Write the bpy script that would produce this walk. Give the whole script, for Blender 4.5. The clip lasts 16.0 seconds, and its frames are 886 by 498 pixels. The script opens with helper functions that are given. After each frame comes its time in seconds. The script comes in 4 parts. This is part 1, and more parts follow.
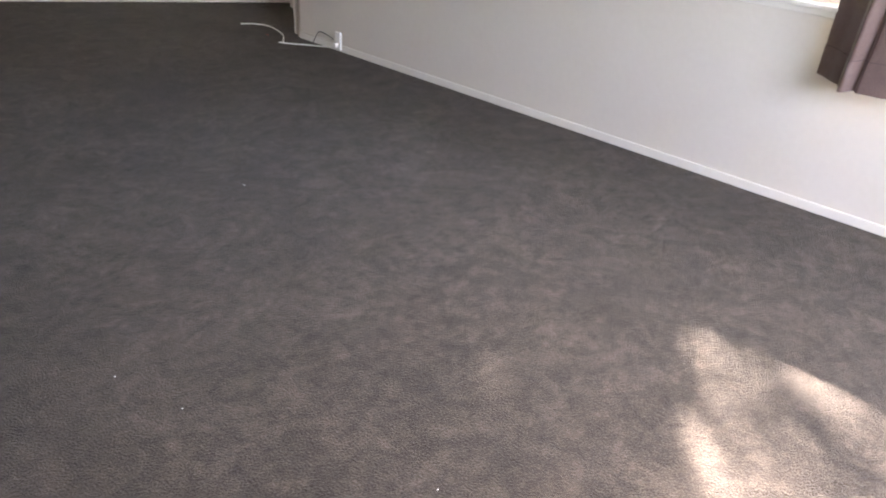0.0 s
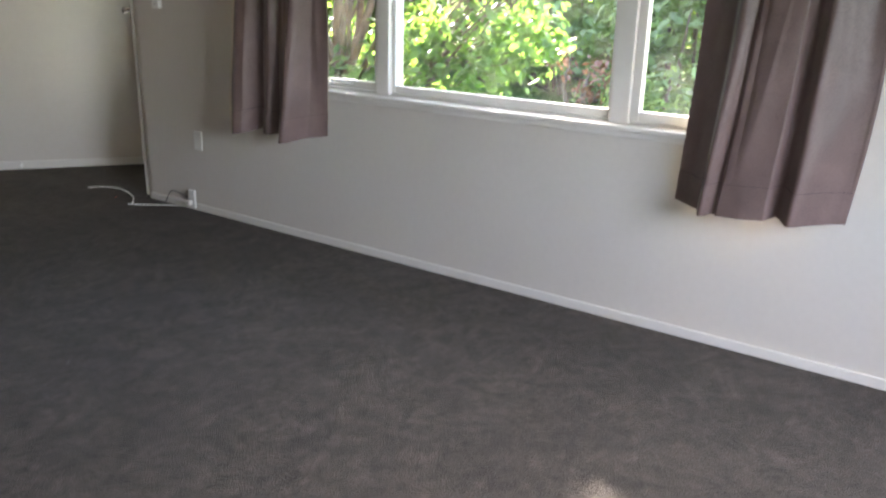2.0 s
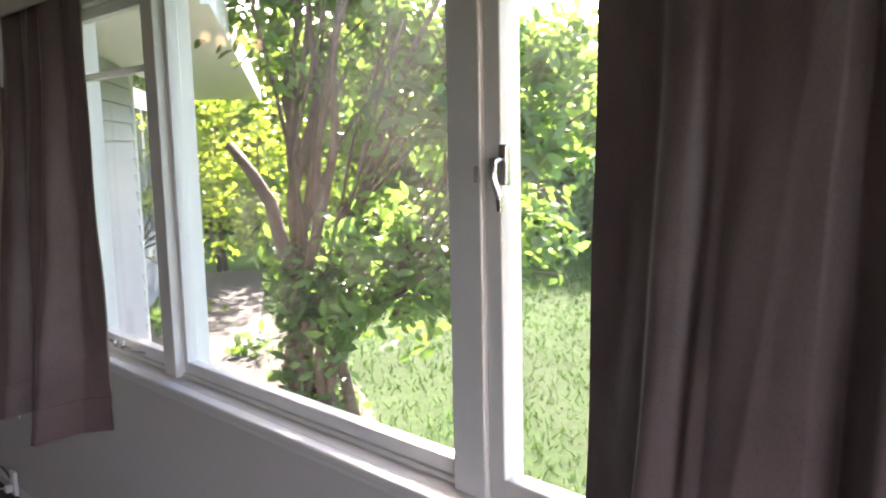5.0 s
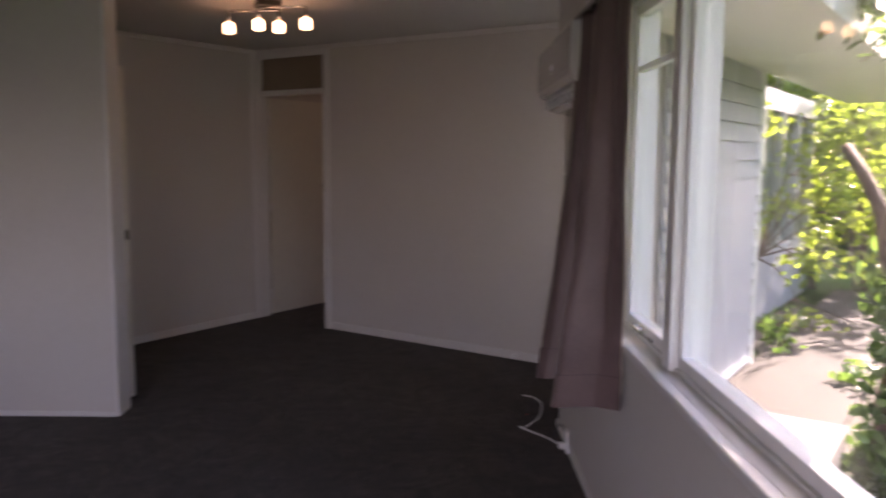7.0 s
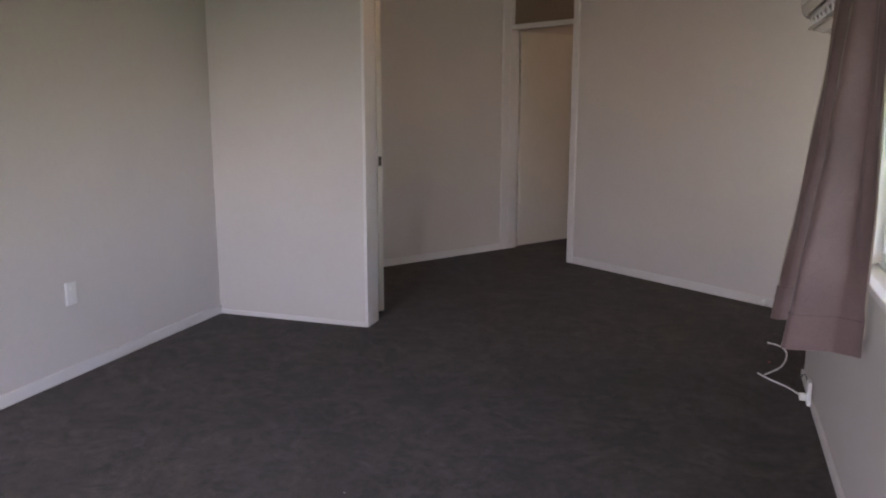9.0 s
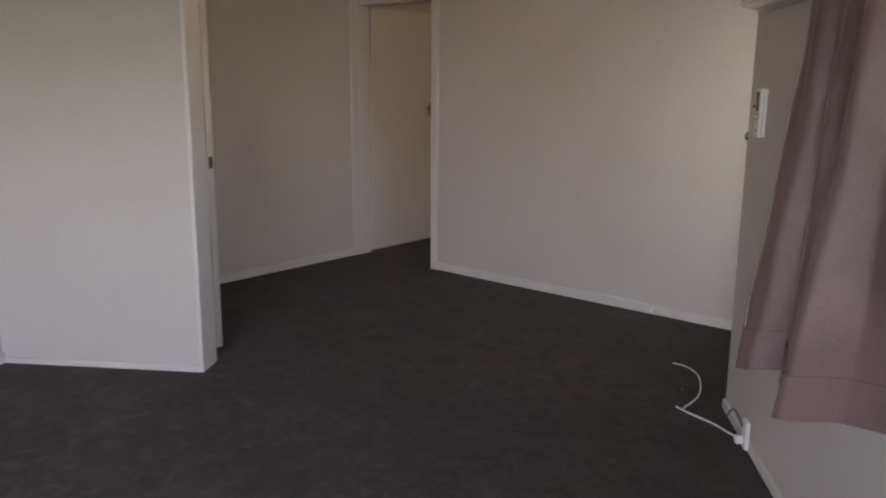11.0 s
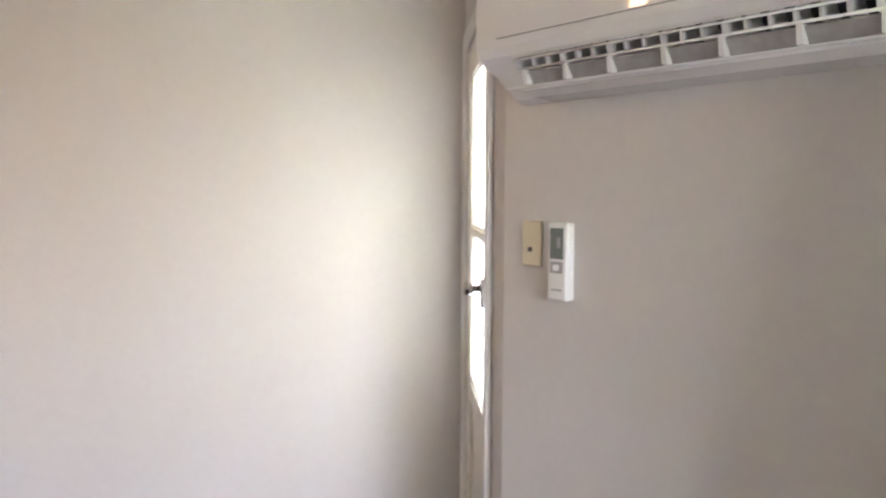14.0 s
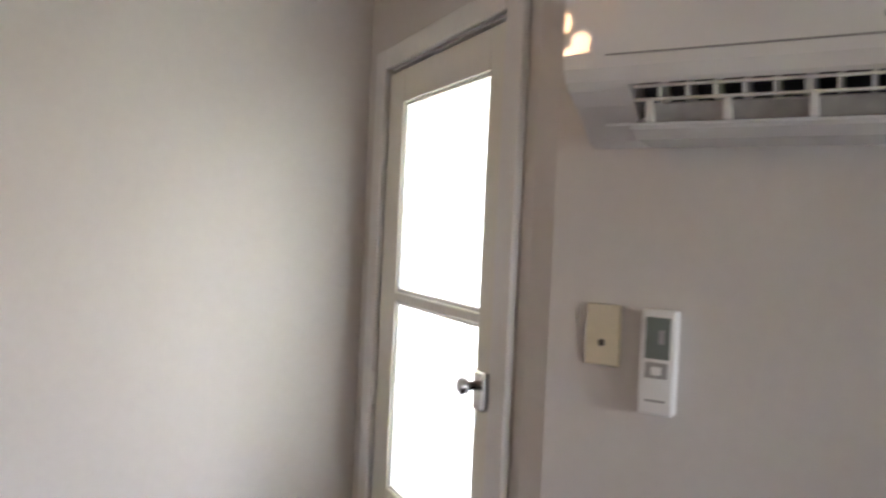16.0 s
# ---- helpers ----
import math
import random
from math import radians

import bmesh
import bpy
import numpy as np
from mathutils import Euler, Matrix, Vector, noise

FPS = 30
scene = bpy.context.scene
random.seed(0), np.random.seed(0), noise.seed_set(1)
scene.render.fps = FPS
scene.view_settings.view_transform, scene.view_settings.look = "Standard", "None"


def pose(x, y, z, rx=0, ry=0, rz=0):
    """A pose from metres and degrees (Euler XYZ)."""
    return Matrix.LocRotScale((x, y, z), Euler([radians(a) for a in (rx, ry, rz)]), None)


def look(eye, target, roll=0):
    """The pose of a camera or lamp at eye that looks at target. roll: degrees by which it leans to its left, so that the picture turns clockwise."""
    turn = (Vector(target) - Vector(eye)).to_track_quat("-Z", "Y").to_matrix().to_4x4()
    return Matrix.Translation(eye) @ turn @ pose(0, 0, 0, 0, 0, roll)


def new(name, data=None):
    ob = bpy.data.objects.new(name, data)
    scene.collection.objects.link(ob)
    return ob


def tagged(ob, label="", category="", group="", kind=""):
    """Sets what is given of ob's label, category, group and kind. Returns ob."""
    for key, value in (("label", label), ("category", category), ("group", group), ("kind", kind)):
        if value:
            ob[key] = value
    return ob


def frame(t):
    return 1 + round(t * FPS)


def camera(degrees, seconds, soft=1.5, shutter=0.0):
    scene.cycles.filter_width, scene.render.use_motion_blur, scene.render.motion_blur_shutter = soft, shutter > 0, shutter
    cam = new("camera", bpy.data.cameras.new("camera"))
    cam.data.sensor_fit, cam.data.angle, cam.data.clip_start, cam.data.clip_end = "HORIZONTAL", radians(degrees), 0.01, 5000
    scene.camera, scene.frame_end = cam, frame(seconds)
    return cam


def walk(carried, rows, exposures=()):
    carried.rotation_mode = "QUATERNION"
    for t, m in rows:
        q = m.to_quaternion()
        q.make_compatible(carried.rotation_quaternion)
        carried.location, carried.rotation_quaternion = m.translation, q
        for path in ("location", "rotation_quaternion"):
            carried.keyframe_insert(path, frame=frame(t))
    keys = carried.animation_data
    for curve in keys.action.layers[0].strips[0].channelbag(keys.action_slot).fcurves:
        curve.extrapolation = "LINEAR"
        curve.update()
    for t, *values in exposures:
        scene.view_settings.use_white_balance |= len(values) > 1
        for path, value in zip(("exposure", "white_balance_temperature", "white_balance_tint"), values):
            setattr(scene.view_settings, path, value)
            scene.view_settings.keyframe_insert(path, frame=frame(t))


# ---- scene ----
cam = camera(57.63, 16.0, soft=2.0, shutter=0.35)
PATH = [
    (0, (-3.406, -4.675, 1.451), (-2.121, -3.477, 0.494), 3.0),
    (0.5, (-3.354, -4.632, 1.414), (-2.006, -3.505, 0.457), 3.7),
    (1, (-3.306, -4.618, 1.344), (-1.874, -3.527, 0.474), 3.9),
    (1.5, (-3.267, -4.588, 1.262), (-1.739, -3.509, 0.554), 4.1),
    (2, (-3.125, -4.594, 1.350), (-1.567, -3.497, 0.742), 1.5),
    (2.5, (-2.935, -4.473, 1.515), (-1.324, -3.413, 0.985), -1.5),
    (3, (-2.723, -4.396, 1.602), (-1.068, -3.362, 1.163), -3.3),
    (3.5, (-2.399, -4.392, 1.617), (-0.740, -3.337, 1.254), -3.5),
    (5.8, (-0.768, -4.255, 1.528), (0.323, -2.598, 1.274), -0.5),
    (6, (-0.767, -4.253, 1.528), (0.222, -2.533, 1.279), -0.5),
    (6.5, (-0.766, -4.302, 1.499), (-0.195, -2.398, 1.282), -0.3),
    (7, (-0.648, -4.347, 1.482), (-0.647, -2.361, 1.251), 0.4),
    (7.5, (-0.558, -4.376, 1.473), (-0.992, -2.442, 1.208), 0.3),
    (8, (-0.470, -4.372, 1.434), (-1.122, -2.504, 1.137), 0.0),
    (8.5, (-0.512, -4.330, 1.434), (-1.190, -2.480, 1.089), 0.1),
    (9, (-0.509, -4.344, 1.414), (-1.131, -2.480, 1.039), 0.1),
    (11.5, (-0.961, -3.147, 1.429), (-1.060, -1.192, 1.019), 0.3),
    (12, (-1.025, -2.758, 1.439), (-0.972, -0.797, 1.048), 0.3),
    (12.5, (-1.116, -2.479, 1.413), (-0.845, -0.527, 1.073), 1.2),
    (13, (-1.122, -2.173, 1.418), (-0.649, -0.252, 1.129), 2.0),
    (13.5, (-1.206, -1.941, 1.444), (-0.451, -0.103, 1.221), 2.5),
    (14, (-1.393, -1.623, 1.486), (-0.198, -0.027, 1.330), 0.2),
    (14.5, (-1.304, -1.400, 1.530), (0.129, -0.008, 1.446), 0.9),
    (15, (-1.256, -1.220, 1.554), (0.330, -0.002, 1.545), 1.8),
    (15.5, (-1.338, -0.970, 1.549), (0.357, 0.091, 1.556), 2.3),
    (16, (-1.427, -0.691, 1.522), (0.257, 0.386, 1.476), 2.7),
]
EXPOSURES = [(0, 4.8, 7050, 21), (1.0, 4.7, 7050, 21), (1.5, 4.5, 6900, 18), (2.0, 4.1, 6800, 16), (2.5, 3.6, 6800, 16), (3.0, 3.15, 6850, 19), (3.7, 3.15, 6750, 25),
             (5.8, 3.0, 6700, 30), (7.0, 2.85, 6950, 42), (7.5, 3.9, 7000, 42), (8.0, 3.95, 6950, 38), (9.0, 3.85, 6900, 33), (11.5, 4.05, 7000, 28), (12.0, 4.75, 7000, 27), (12.5, 5.15, 6950, 26),
             (13.5, 5.55, 6700, 26), (15.0, 5.5, 6450, 26), (16.0, 4.95, 6450, 26)]
walk(cam, [(t, look(eye, target, roll)) for t, eye, target, roll in PATH], exposures=EXPOSURES)

# ---------------------------------------------------------------- world and sun
TO_SUN = Vector((1.0, 0.95, 0.73)).normalized()
world = bpy.data.worlds.new("sky")
scene.world = world
world.use_nodes = True
wn = world.node_tree.nodes
sky = wn.new("ShaderNodeTexSky")
sky.sky_type, sky.sun_disc = "NISHITA", False
sky.sun_elevation = math.asin(TO_SUN.z)
sky.sun_rotation = math.atan2(TO_SUN.x, TO_SUN.y)
sky.air_density, sky.dust_density = 1.0, 2.0
wn["Background"].inputs["Strength"].default_value = 0.15
world.node_tree.links.new(sky.outputs[0], wn["Background"].inputs["Color"])
sun_data = bpy.data.lights.new("sun", "SUN")
sun_data.energy, sun_data.angle, sun_data.color = 5.0, radians(1.0), (1.0, 0.93, 0.82)
sun = new("sun", sun_data)
sun.matrix_world = look(TO_SUN * 30, (0, 0, 0))

# fill lamp for daylight from an unseen window assumed behind the walker
day = bpy.data.lights.new("daylight", "AREA")
day.shape, day.size, day.size_y, day.energy, day.color = "RECTANGLE", 1.7, 1.1, 4.6, (0.95, 0.97, 1.0)
day.spread = radians(115)
new("daylight", day).matrix_world = look((-1.9, -6.13, 1.45), (-1.9, -4.2, -0.5))

# sky light in the opening of the glazed door, outside its panes
porch_sky = bpy.data.lights.new("door_daylight", "AREA")
porch_sky.shape, porch_sky.size, porch_sky.size_y, porch_sky.energy, porch_sky.color = "RECTANGLE", 0.62, 1.2, 0.32, (1.0, 0.97, 0.97)
new("door_daylight", porch_sky).matrix_world = pose(0, 0, 0, 0, 0, -34.03) @ look((0.105, 0.52, 1.33), (-1.0, 0.52, 1.33))


# ---------------------------------------------------------------- materials
def material(name, base, rough=0.6, metal=0.0, grain=(60, 0.08), stain=(1.5, 0.06), bump=(200, 0.02), spec=0.5, coat=0.0, more=()):
    m = bpy.data.materials.new(name)
    m.use_nodes = True
    nt = m.node_tree
    bsdf = nt.nodes["Principled BSDF"]
    bsdf.inputs["Roughness"].default_value = rough
    bsdf.inputs["Metallic"].default_value = metal
    bsdf.inputs["Specular IOR Level"].default_value = spec
    bsdf.inputs["Coat Weight"].default_value = coat
    co = nt.nodes.new("ShaderNodeTexCoord")
    fac = None
    for scale, amount, *twist in (grain, stain, *more):
        n = nt.nodes.new("ShaderNodeTexNoise")
        n.inputs["Distortion"].default_value = twist[0] if twist else 0.0
        n.inputs["Scale"].default_value, n.inputs["Detail"].default_value = scale, 4
        nt.links.new(co.outputs["Object"], n.inputs["Vector"])
        mr = nt.nodes.new("ShaderNodeMapRange")
        mr.inputs["From Min"].default_value, mr.inputs["From Max"].default_value = 0.3, 0.7
        mr.inputs["To Min"].default_value, mr.inputs["To Max"].default_value = 1 - amount, 1 + amount
        nt.links.new(n.outputs["Fac"], mr.inputs["Value"])
        if fac is None:
            fac = mr.outputs[0]
        else:
            mu = nt.nodes.new("ShaderNodeMath")
            mu.operation = "MULTIPLY"
            nt.links.new(fac, mu.inputs[0])
            nt.links.new(mr.outputs[0], mu.inputs[1])
            fac = mu.outputs[0]
    sc = nt.nodes.new("ShaderNodeVectorMath")
    sc.operation = "SCALE"
    sc.inputs[0].default_value = base
    nt.links.new(fac, sc.inputs["Scale"])
    nt.links.new(sc.outputs[0], bsdf.inputs["Base Color"])
    if bump:
        n = nt.nodes.new("ShaderNodeTexNoise")
        n.inputs["Scale"].default_value, n.inputs["Detail"].default_value = bump[0], 3
        nt.links.new(co.outputs["Object"], n.inputs["Vector"])
        b = nt.nodes.new("ShaderNodeBump")
        b.inputs["Strength"].default_value, b.inputs["Distance"].default_value = 0.6, bump[1]
        nt.links.new(n.outputs["Fac"], b.inputs["Height"])
        nt.links.new(b.outputs[0], bsdf.inputs["Normal"])
    return m


def leaf_material(name, base, through_light=0.42):
    m = material(name, base, 0.45, grain=(3, 0.25), stain=(0.6, 0.25), bump=None)
    nt = m.node_tree
    bsdf = nt.nodes["Principled BSDF"]
    geo = nt.nodes.new("ShaderNodeNewGeometry")
    hue = nt.nodes.new("ShaderNodeHueSaturation")
    mr = nt.nodes.new("ShaderNodeMapRange")
    mr.inputs["To Min"].default_value, mr.inputs["To Max"].default_value = 0.65, 1.4
    nt.links.new(geo.outputs["Random Per Island"], mr.inputs["Value"])
    nt.links.new(mr.outputs[0], hue.inputs["Value"])
    src = bsdf.inputs["Base Color"].links[0].from_socket
    nt.links.new(src, hue.inputs["Color"])
    nt.links.new(hue.outputs[0], bsdf.inputs["Base Color"])
    tr = nt.nodes.new("ShaderNodeBsdfTranslucent")
    warm = nt.nodes.new("ShaderNodeMixRGB")
    warm.blend_type, warm.inputs[0].default_value = "MULTIPLY", 1.0
    warm.inputs[2].default_value = (1.75, 1.8, 0.85, 1)
    nt.links.new(hue.outputs[0], warm.inputs[1])
    nt.links.new(warm.outputs[0], tr.inputs["Color"])
    mix = nt.nodes.new("ShaderNodeMixShader")
    mix.inputs[0].default_value = through_light
    nt.links.new(bsdf.outputs[0], mix.inputs[1])
    nt.links.new(tr.outputs[0], mix.inputs[2])
    nt.links.new(mix.outputs[0], nt.nodes["Material Output"].inputs["Surface"])
    return m


def clear_glass(name):
    m = bpy.data.materials.new(name)
    m.use_nodes = True
    nt = m.node_tree
    nt.nodes.remove(nt.nodes["Principled BSDF"])
    clear, gloss, mix, fr, power = (nt.nodes.new("ShaderNode" + k) for k in ("BsdfTransparent", "BsdfGlossy", "MixShader", "LayerWeight", "Math"))
    clear.inputs[0].default_value = (0.96, 0.98, 0.97, 1)
    gloss.inputs["Roughness"].default_value = 0.02
    fr.inputs["Blend"].default_value = 0.5
    power.operation, power.inputs[1].default_value = "POWER", 5.0
    share = nt.nodes.new("ShaderNodeMapRange")
    share.inputs["To Min"].default_value, share.inputs["To Max"].default_value = 0.03, 0.6
    nt.links.new(fr.outputs["Facing"], power.inputs[0])
    nt.links.new(power.outputs[0], share.inputs["Value"])
    nt.links.new(share.outputs[0], mix.inputs[0])
    nt.links.new(clear.outputs[0], mix.inputs[1])
    nt.links.new(gloss.outputs[0], mix.inputs[2])
    # faint veil of glare mixed into the glass to lift the garden, uneven over the pane
    haze, haze_mix, co, blot, amount = (nt.nodes.new("ShaderNode" + k) for k in ("BsdfTranslucent", "MixShader", "TexCoord", "TexNoise", "MapRange"))
    haze.inputs[0].default_value = (0.9, 0.9, 0.86, 1)
    blot.inputs["Scale"].default_value, blot.inputs["Detail"].default_value = 1.1, 1
    amount.inputs["From Min"].default_value, amount.inputs["From Max"].default_value = 0.3, 0.7
    amount.inputs["To Min"].default_value, amount.inputs["To Max"].default_value = 0.004, 0.010
    nt.links.new(co.outputs["Object"], blot.inputs["Vector"])
    nt.links.new(blot.outputs["Fac"], amount.inputs["Value"])
    nt.links.new(amount.outputs[0], haze_mix.inputs[0])
    nt.links.new(mix.outputs[0], haze_mix.inputs[1])
    nt.links.new(haze.outputs[0], haze_mix.inputs[2])
    nt.links.new(haze_mix.outputs[0], nt.nodes["Material Output"].inputs["Surface"])
    return m


def frosted_glass(name):
    m = material(name, (0.92, 0.97, 0.93), 0.5, grain=(40, 0.02), stain=(2, 0.03), bump=(120, 0.002))
    nt = m.node_tree
    bsdf = nt.nodes["Principled BSDF"]
    tr = nt.nodes.new("ShaderNodeBsdfTranslucent")
    tr.inputs[0].default_value = (0.86, 0.885, 0.85, 1)
    mix = nt.nodes.new("ShaderNodeMixShader")
    mix.inputs[0].default_value = 0.93
    nt.links.new(bsdf.outputs[0], mix.inputs[1])
    nt.links.new(tr.outputs[0], mix.inputs[2])
    nt.links.new(mix.outputs[0], nt.nodes["Material Output"].inputs["Surface"])
    return m


def glowing(name, colour, strength):
    m = bpy.data.materials.new(name)
    m.use_nodes = True
    b = m.node_tree.nodes["Principled BSDF"]
    b.inputs["Base Color"].default_value = (0.9, 0.9, 0.88, 1)
    b.inputs["Emission Color"].default_value = (*colour, 1)
    b.inputs["Emission Strength"].default_value = strength
    return m


M_WALL = material("painted_wall", (0.62, 0.585, 0.555), 0.55, grain=(35, 0.015), stain=(0.9, 0.03), bump=(260, 0.0012))
M_CEIL = material("painted_ceiling", (0.64, 0.62, 0.585), 0.7, grain=(30, 0.02), stain=(0.8, 0.03), bump=(180, 0.001))
M_TRIM = material("gloss_trim", (0.72, 0.70, 0.68), 0.32, grain=(25, 0.02), stain=(2.5, 0.03), bump=(90, 0.0006))
M_DOOR = material("cream_door_paint", (0.74, 0.71, 0.63), 0.35, grain=(20, 0.02), stain=(1.2, 0.04), bump=(70, 0.0008))
M_WHITE = material("white_plastic", (0.80, 0.80, 0.79), 0.35, grain=(50, 0.01), stain=(4, 0.02), bump=None)
M_GLOSSW = material("gloss_white_plastic", (0.80, 0.78, 0.77), 0.035, grain=(50, 0.008), stain=(4, 0.015), bump=None, coat=0.4)
M_CREAM = material("yellowed_plastic", (0.70, 0.62, 0.45), 0.4, grain=(50, 0.02), stain=(9, 0.05), bump=None)
M_DARK = material("dark_plastic", (0.035, 0.04, 0.055), 0.4, grain=(40, 0.1), stain=(9, 0.1), bump=None)
M_GREYP = material("grey_plastic", (0.34, 0.33, 0.33), 0.5, grain=(40, 0.05), stain=(20, 0.12), bump=None)
M_LCD = material("lcd_grey_green", (0.18, 0.21, 0.195), 0.2, grain=(60, 0.03), stain=(10, 0.03), bump=None)
M_CHROME = material("worn_chrome", (0.62, 0.61, 0.60), 0.18, 1.0, grain=(80, 0.08), stain=(12, 0.1), bump=(150, 0.0005))
M_BRONZE = material("dark_metal", (0.10, 0.085, 0.07), 0.4, 0.8, grain=(60, 0.1), stain=(10, 0.1), bump=None)
M_LINING = material("curtain_lining", (0.66, 0.60, 0.50), 0.85, grain=(90, 0.05), stain=(3, 0.05), bump=(500, 0.0008))
def satin_material():
    """Woven satin with a faint scrolling jacquard figure."""
    m = material("mauve_satin", (0.15, 0.099, 0.095), 0.46, grain=(240, 0.10), stain=(2.2, 0.12), bump=(14, 0.006), spec=0.4, more=((7, 0.12, 0.8),))
    nt = m.node_tree
    bsdf = nt.nodes["Principled BSDF"]
    src = bsdf.inputs["Base Color"].links[0].from_socket
    co = nt.nodes.new("ShaderNodeTexCoord")
    swirl = nt.nodes.new("ShaderNodeTexNoise")
    swirl.inputs["Scale"].default_value, swirl.inputs["Detail"].default_value, swirl.inputs["Distortion"].default_value = 7.0, 0.5, 2.4
    nt.links.new(co.outputs["Object"], swirl.inputs["Vector"])
    ring = nt.nodes.new("ShaderNodeMath")
    ring.operation, ring.inputs[1].default_value = "PINGPONG", 0.055
    nt.links.new(swirl.outputs["Fac"], ring.inputs[0])
    line = nt.nodes.new("ShaderNodeMapRange")
    line.inputs["From Min"].default_value, line.inputs["From Max"].default_value = 0.0, 0.014
    line.inputs["To Min"].default_value, line.inputs["To Max"].default_value = 0.90, 1.0
    nt.links.new(ring.outputs[0], line.inputs["Value"])
    sc = nt.nodes.new("ShaderNodeVectorMath")
    sc.operation = "SCALE"
    nt.links.new(src, sc.inputs[0])
    nt.links.new(line.outputs[0], sc.inputs["Scale"])
    nt.links.new(sc.outputs[0], bsdf.inputs["Base Color"])
    return m


M_SATIN = satin_material()
M_SATIN.node_tree.nodes["Principled BSDF"].inputs["Sheen Weight"].default_value = 0.15
M_THREAD = material("dark_thread", (0.085, 0.058, 0.06), 0.7, grain=(200, 0.2), stain=(9, 0.1), bump=None)
M_GLASS = clear_glass("window_glass")
M_FROST = frosted_glass("obscure_glass")
M_BULB = glowing("lit_glass_shade", (1.0, 0.62, 0.32), 1.1)
M_LED = glowing("led_digits", (0.75, 0.65, 1.0), 0.006)
M_LED.node_tree.nodes["Principled BSDF"].inputs["Base Color"].default_value = (0.70, 0.66, 0.76, 1)
M_BOARD = material("weatherboard_paint", (0.40, 0.42, 0.44), 0.5, grain=(25, 0.04), stain=(1.2, 0.06), bump=(60, 0.002))
M_SOFFIT = material("soffit_paint", (0.74, 0.76, 0.70), 0.5, grain=(20, 0.03), stain=(1.0, 0.05), bump=(60, 0.001))
M_CONC = material("leaf_littered_path", (0.055, 0.047, 0.033), 0.9, grain=(30, 0.15), stain=(1.3, 0.2), bump=(80, 0.01))
M_PORCH = material("pale_concrete", (0.20, 0.19, 0.175), 0.85, grain=(30, 0.1), stain=(1.5, 0.12), bump=(80, 0.006))
M_TAN = material("tan_panel", (0.27, 0.20, 0.14), 0.4, grain=(30, 0.05), stain=(3, 0.08), bump=None)
M_BLIND = material("grey_green_blind", (0.30, 0.34, 0.27), 0.6, grain=(14, 0.15), stain=(2, 0.2), bump=None)
M_SOIL = material("bare_soil", (0.085, 0.075, 0.05), 0.95, grain=(25, 0.3), stain=(2, 0.25), bump=(40, 0.03))
M_LAWN = material("lawn_ground", (0.033, 0.072, 0.010), 0.95, spec=0.15, grain=(14, 0.35), stain=(0.5, 0.3), bump=(90, 0.03))
M_BARK = material("brown_bark", (0.13, 0.092, 0.066), 0.9, grain=(18, 0.3), stain=(3, 0.25), bump=(45, 0.02))
M_FENCE = material("fence_timber", (0.19, 0.14, 0.09), 0.85, grain=(20, 0.2), stain=(1.5, 0.2), bump=(50, 0.006))
M_LEAF = leaf_material("broad_leaf", (0.10, 0.17, 0.055), 0.48)
M_LEAF2 = leaf_material("hedge_leaf", (0.15, 0.22, 0.09), 0.5)
M_LEAF3 = leaf_material("yellow_green_leaf", (0.19, 0.25, 0.05), 0.55)
M_IVY = leaf_material("ivy_leaf", (0.085, 0.15, 0.05), 0.3)
M_STAIN = material("weathered_post_paint", (0.36, 0.38, 0.34), 0.6, grain=(20, 0.06), stain=(1.0, 0.1), bump=(60, 0.002))
M_LEAF4 = leaf_material("russet_leaf", (0.20, 0.085, 0.055), 0.3)
M_GRASS = leaf_material("grass_blade", (0.032, 0.080, 0.012), 0.3)
M_GRASS.node_tree.nodes["Principled BSDF"].inputs["Specular IOR Level"].default_value = 0.1


def carpet_material():
    m = material("brown_grey_carpet", (0.046, 0.036, 0.0305), 0.97, grain=(140, 0.34), stain=(2.2, 0.14, 1.0), bump=(160, 0.014), spec=0.1, more=((42, 0.28, 0.6), (13, 0.30, 1.2), (5.0, 0.30, 2.4), (1.4, 0.16, 1.0)))
    m.node_tree.nodes["Principled BSDF"].inputs["Sheen Weight"].default_value = 0.12
    m.node_tree.nodes["Principled BSDF"].inputs["Sheen Roughness"].default_value = 0.6
    return m


M_CARPET = carpet_material()


# ---------------------------------------------------------------- building helpers
def mesh_ob(name, bm, mat, parent=None, label="", smooth=False):
    me = bpy.data.meshes.new(name)
    bmesh.ops.recalc_face_normals(bm, faces=bm.faces)
    if smooth:
        for f in bm.faces:
            f.smooth = True
    bm.to_mesh(me)
    bm.free()
    me.materials.append(mat)
    ob = new(name, me)
    if parent:
        ob.parent = parent
    if label:
        ob["label"] = label
    return ob


def part(name, bm, mat, parent, label="", smooth=False):
    return mesh_ob(name, bm, mat, parent, label, smooth)


def thing(name, m, label, category, group=""):
    ob = new(name)
    ob.empty_display_size = 0.05
    ob.matrix_world = m
    return tagged(ob, label, category, group)


def setting(name, bm, mat, m=None, label=""):
    ob = mesh_ob(name, bm, mat)
    if m:
        ob.matrix_world = m
    return tagged(ob, label, kind="structure")


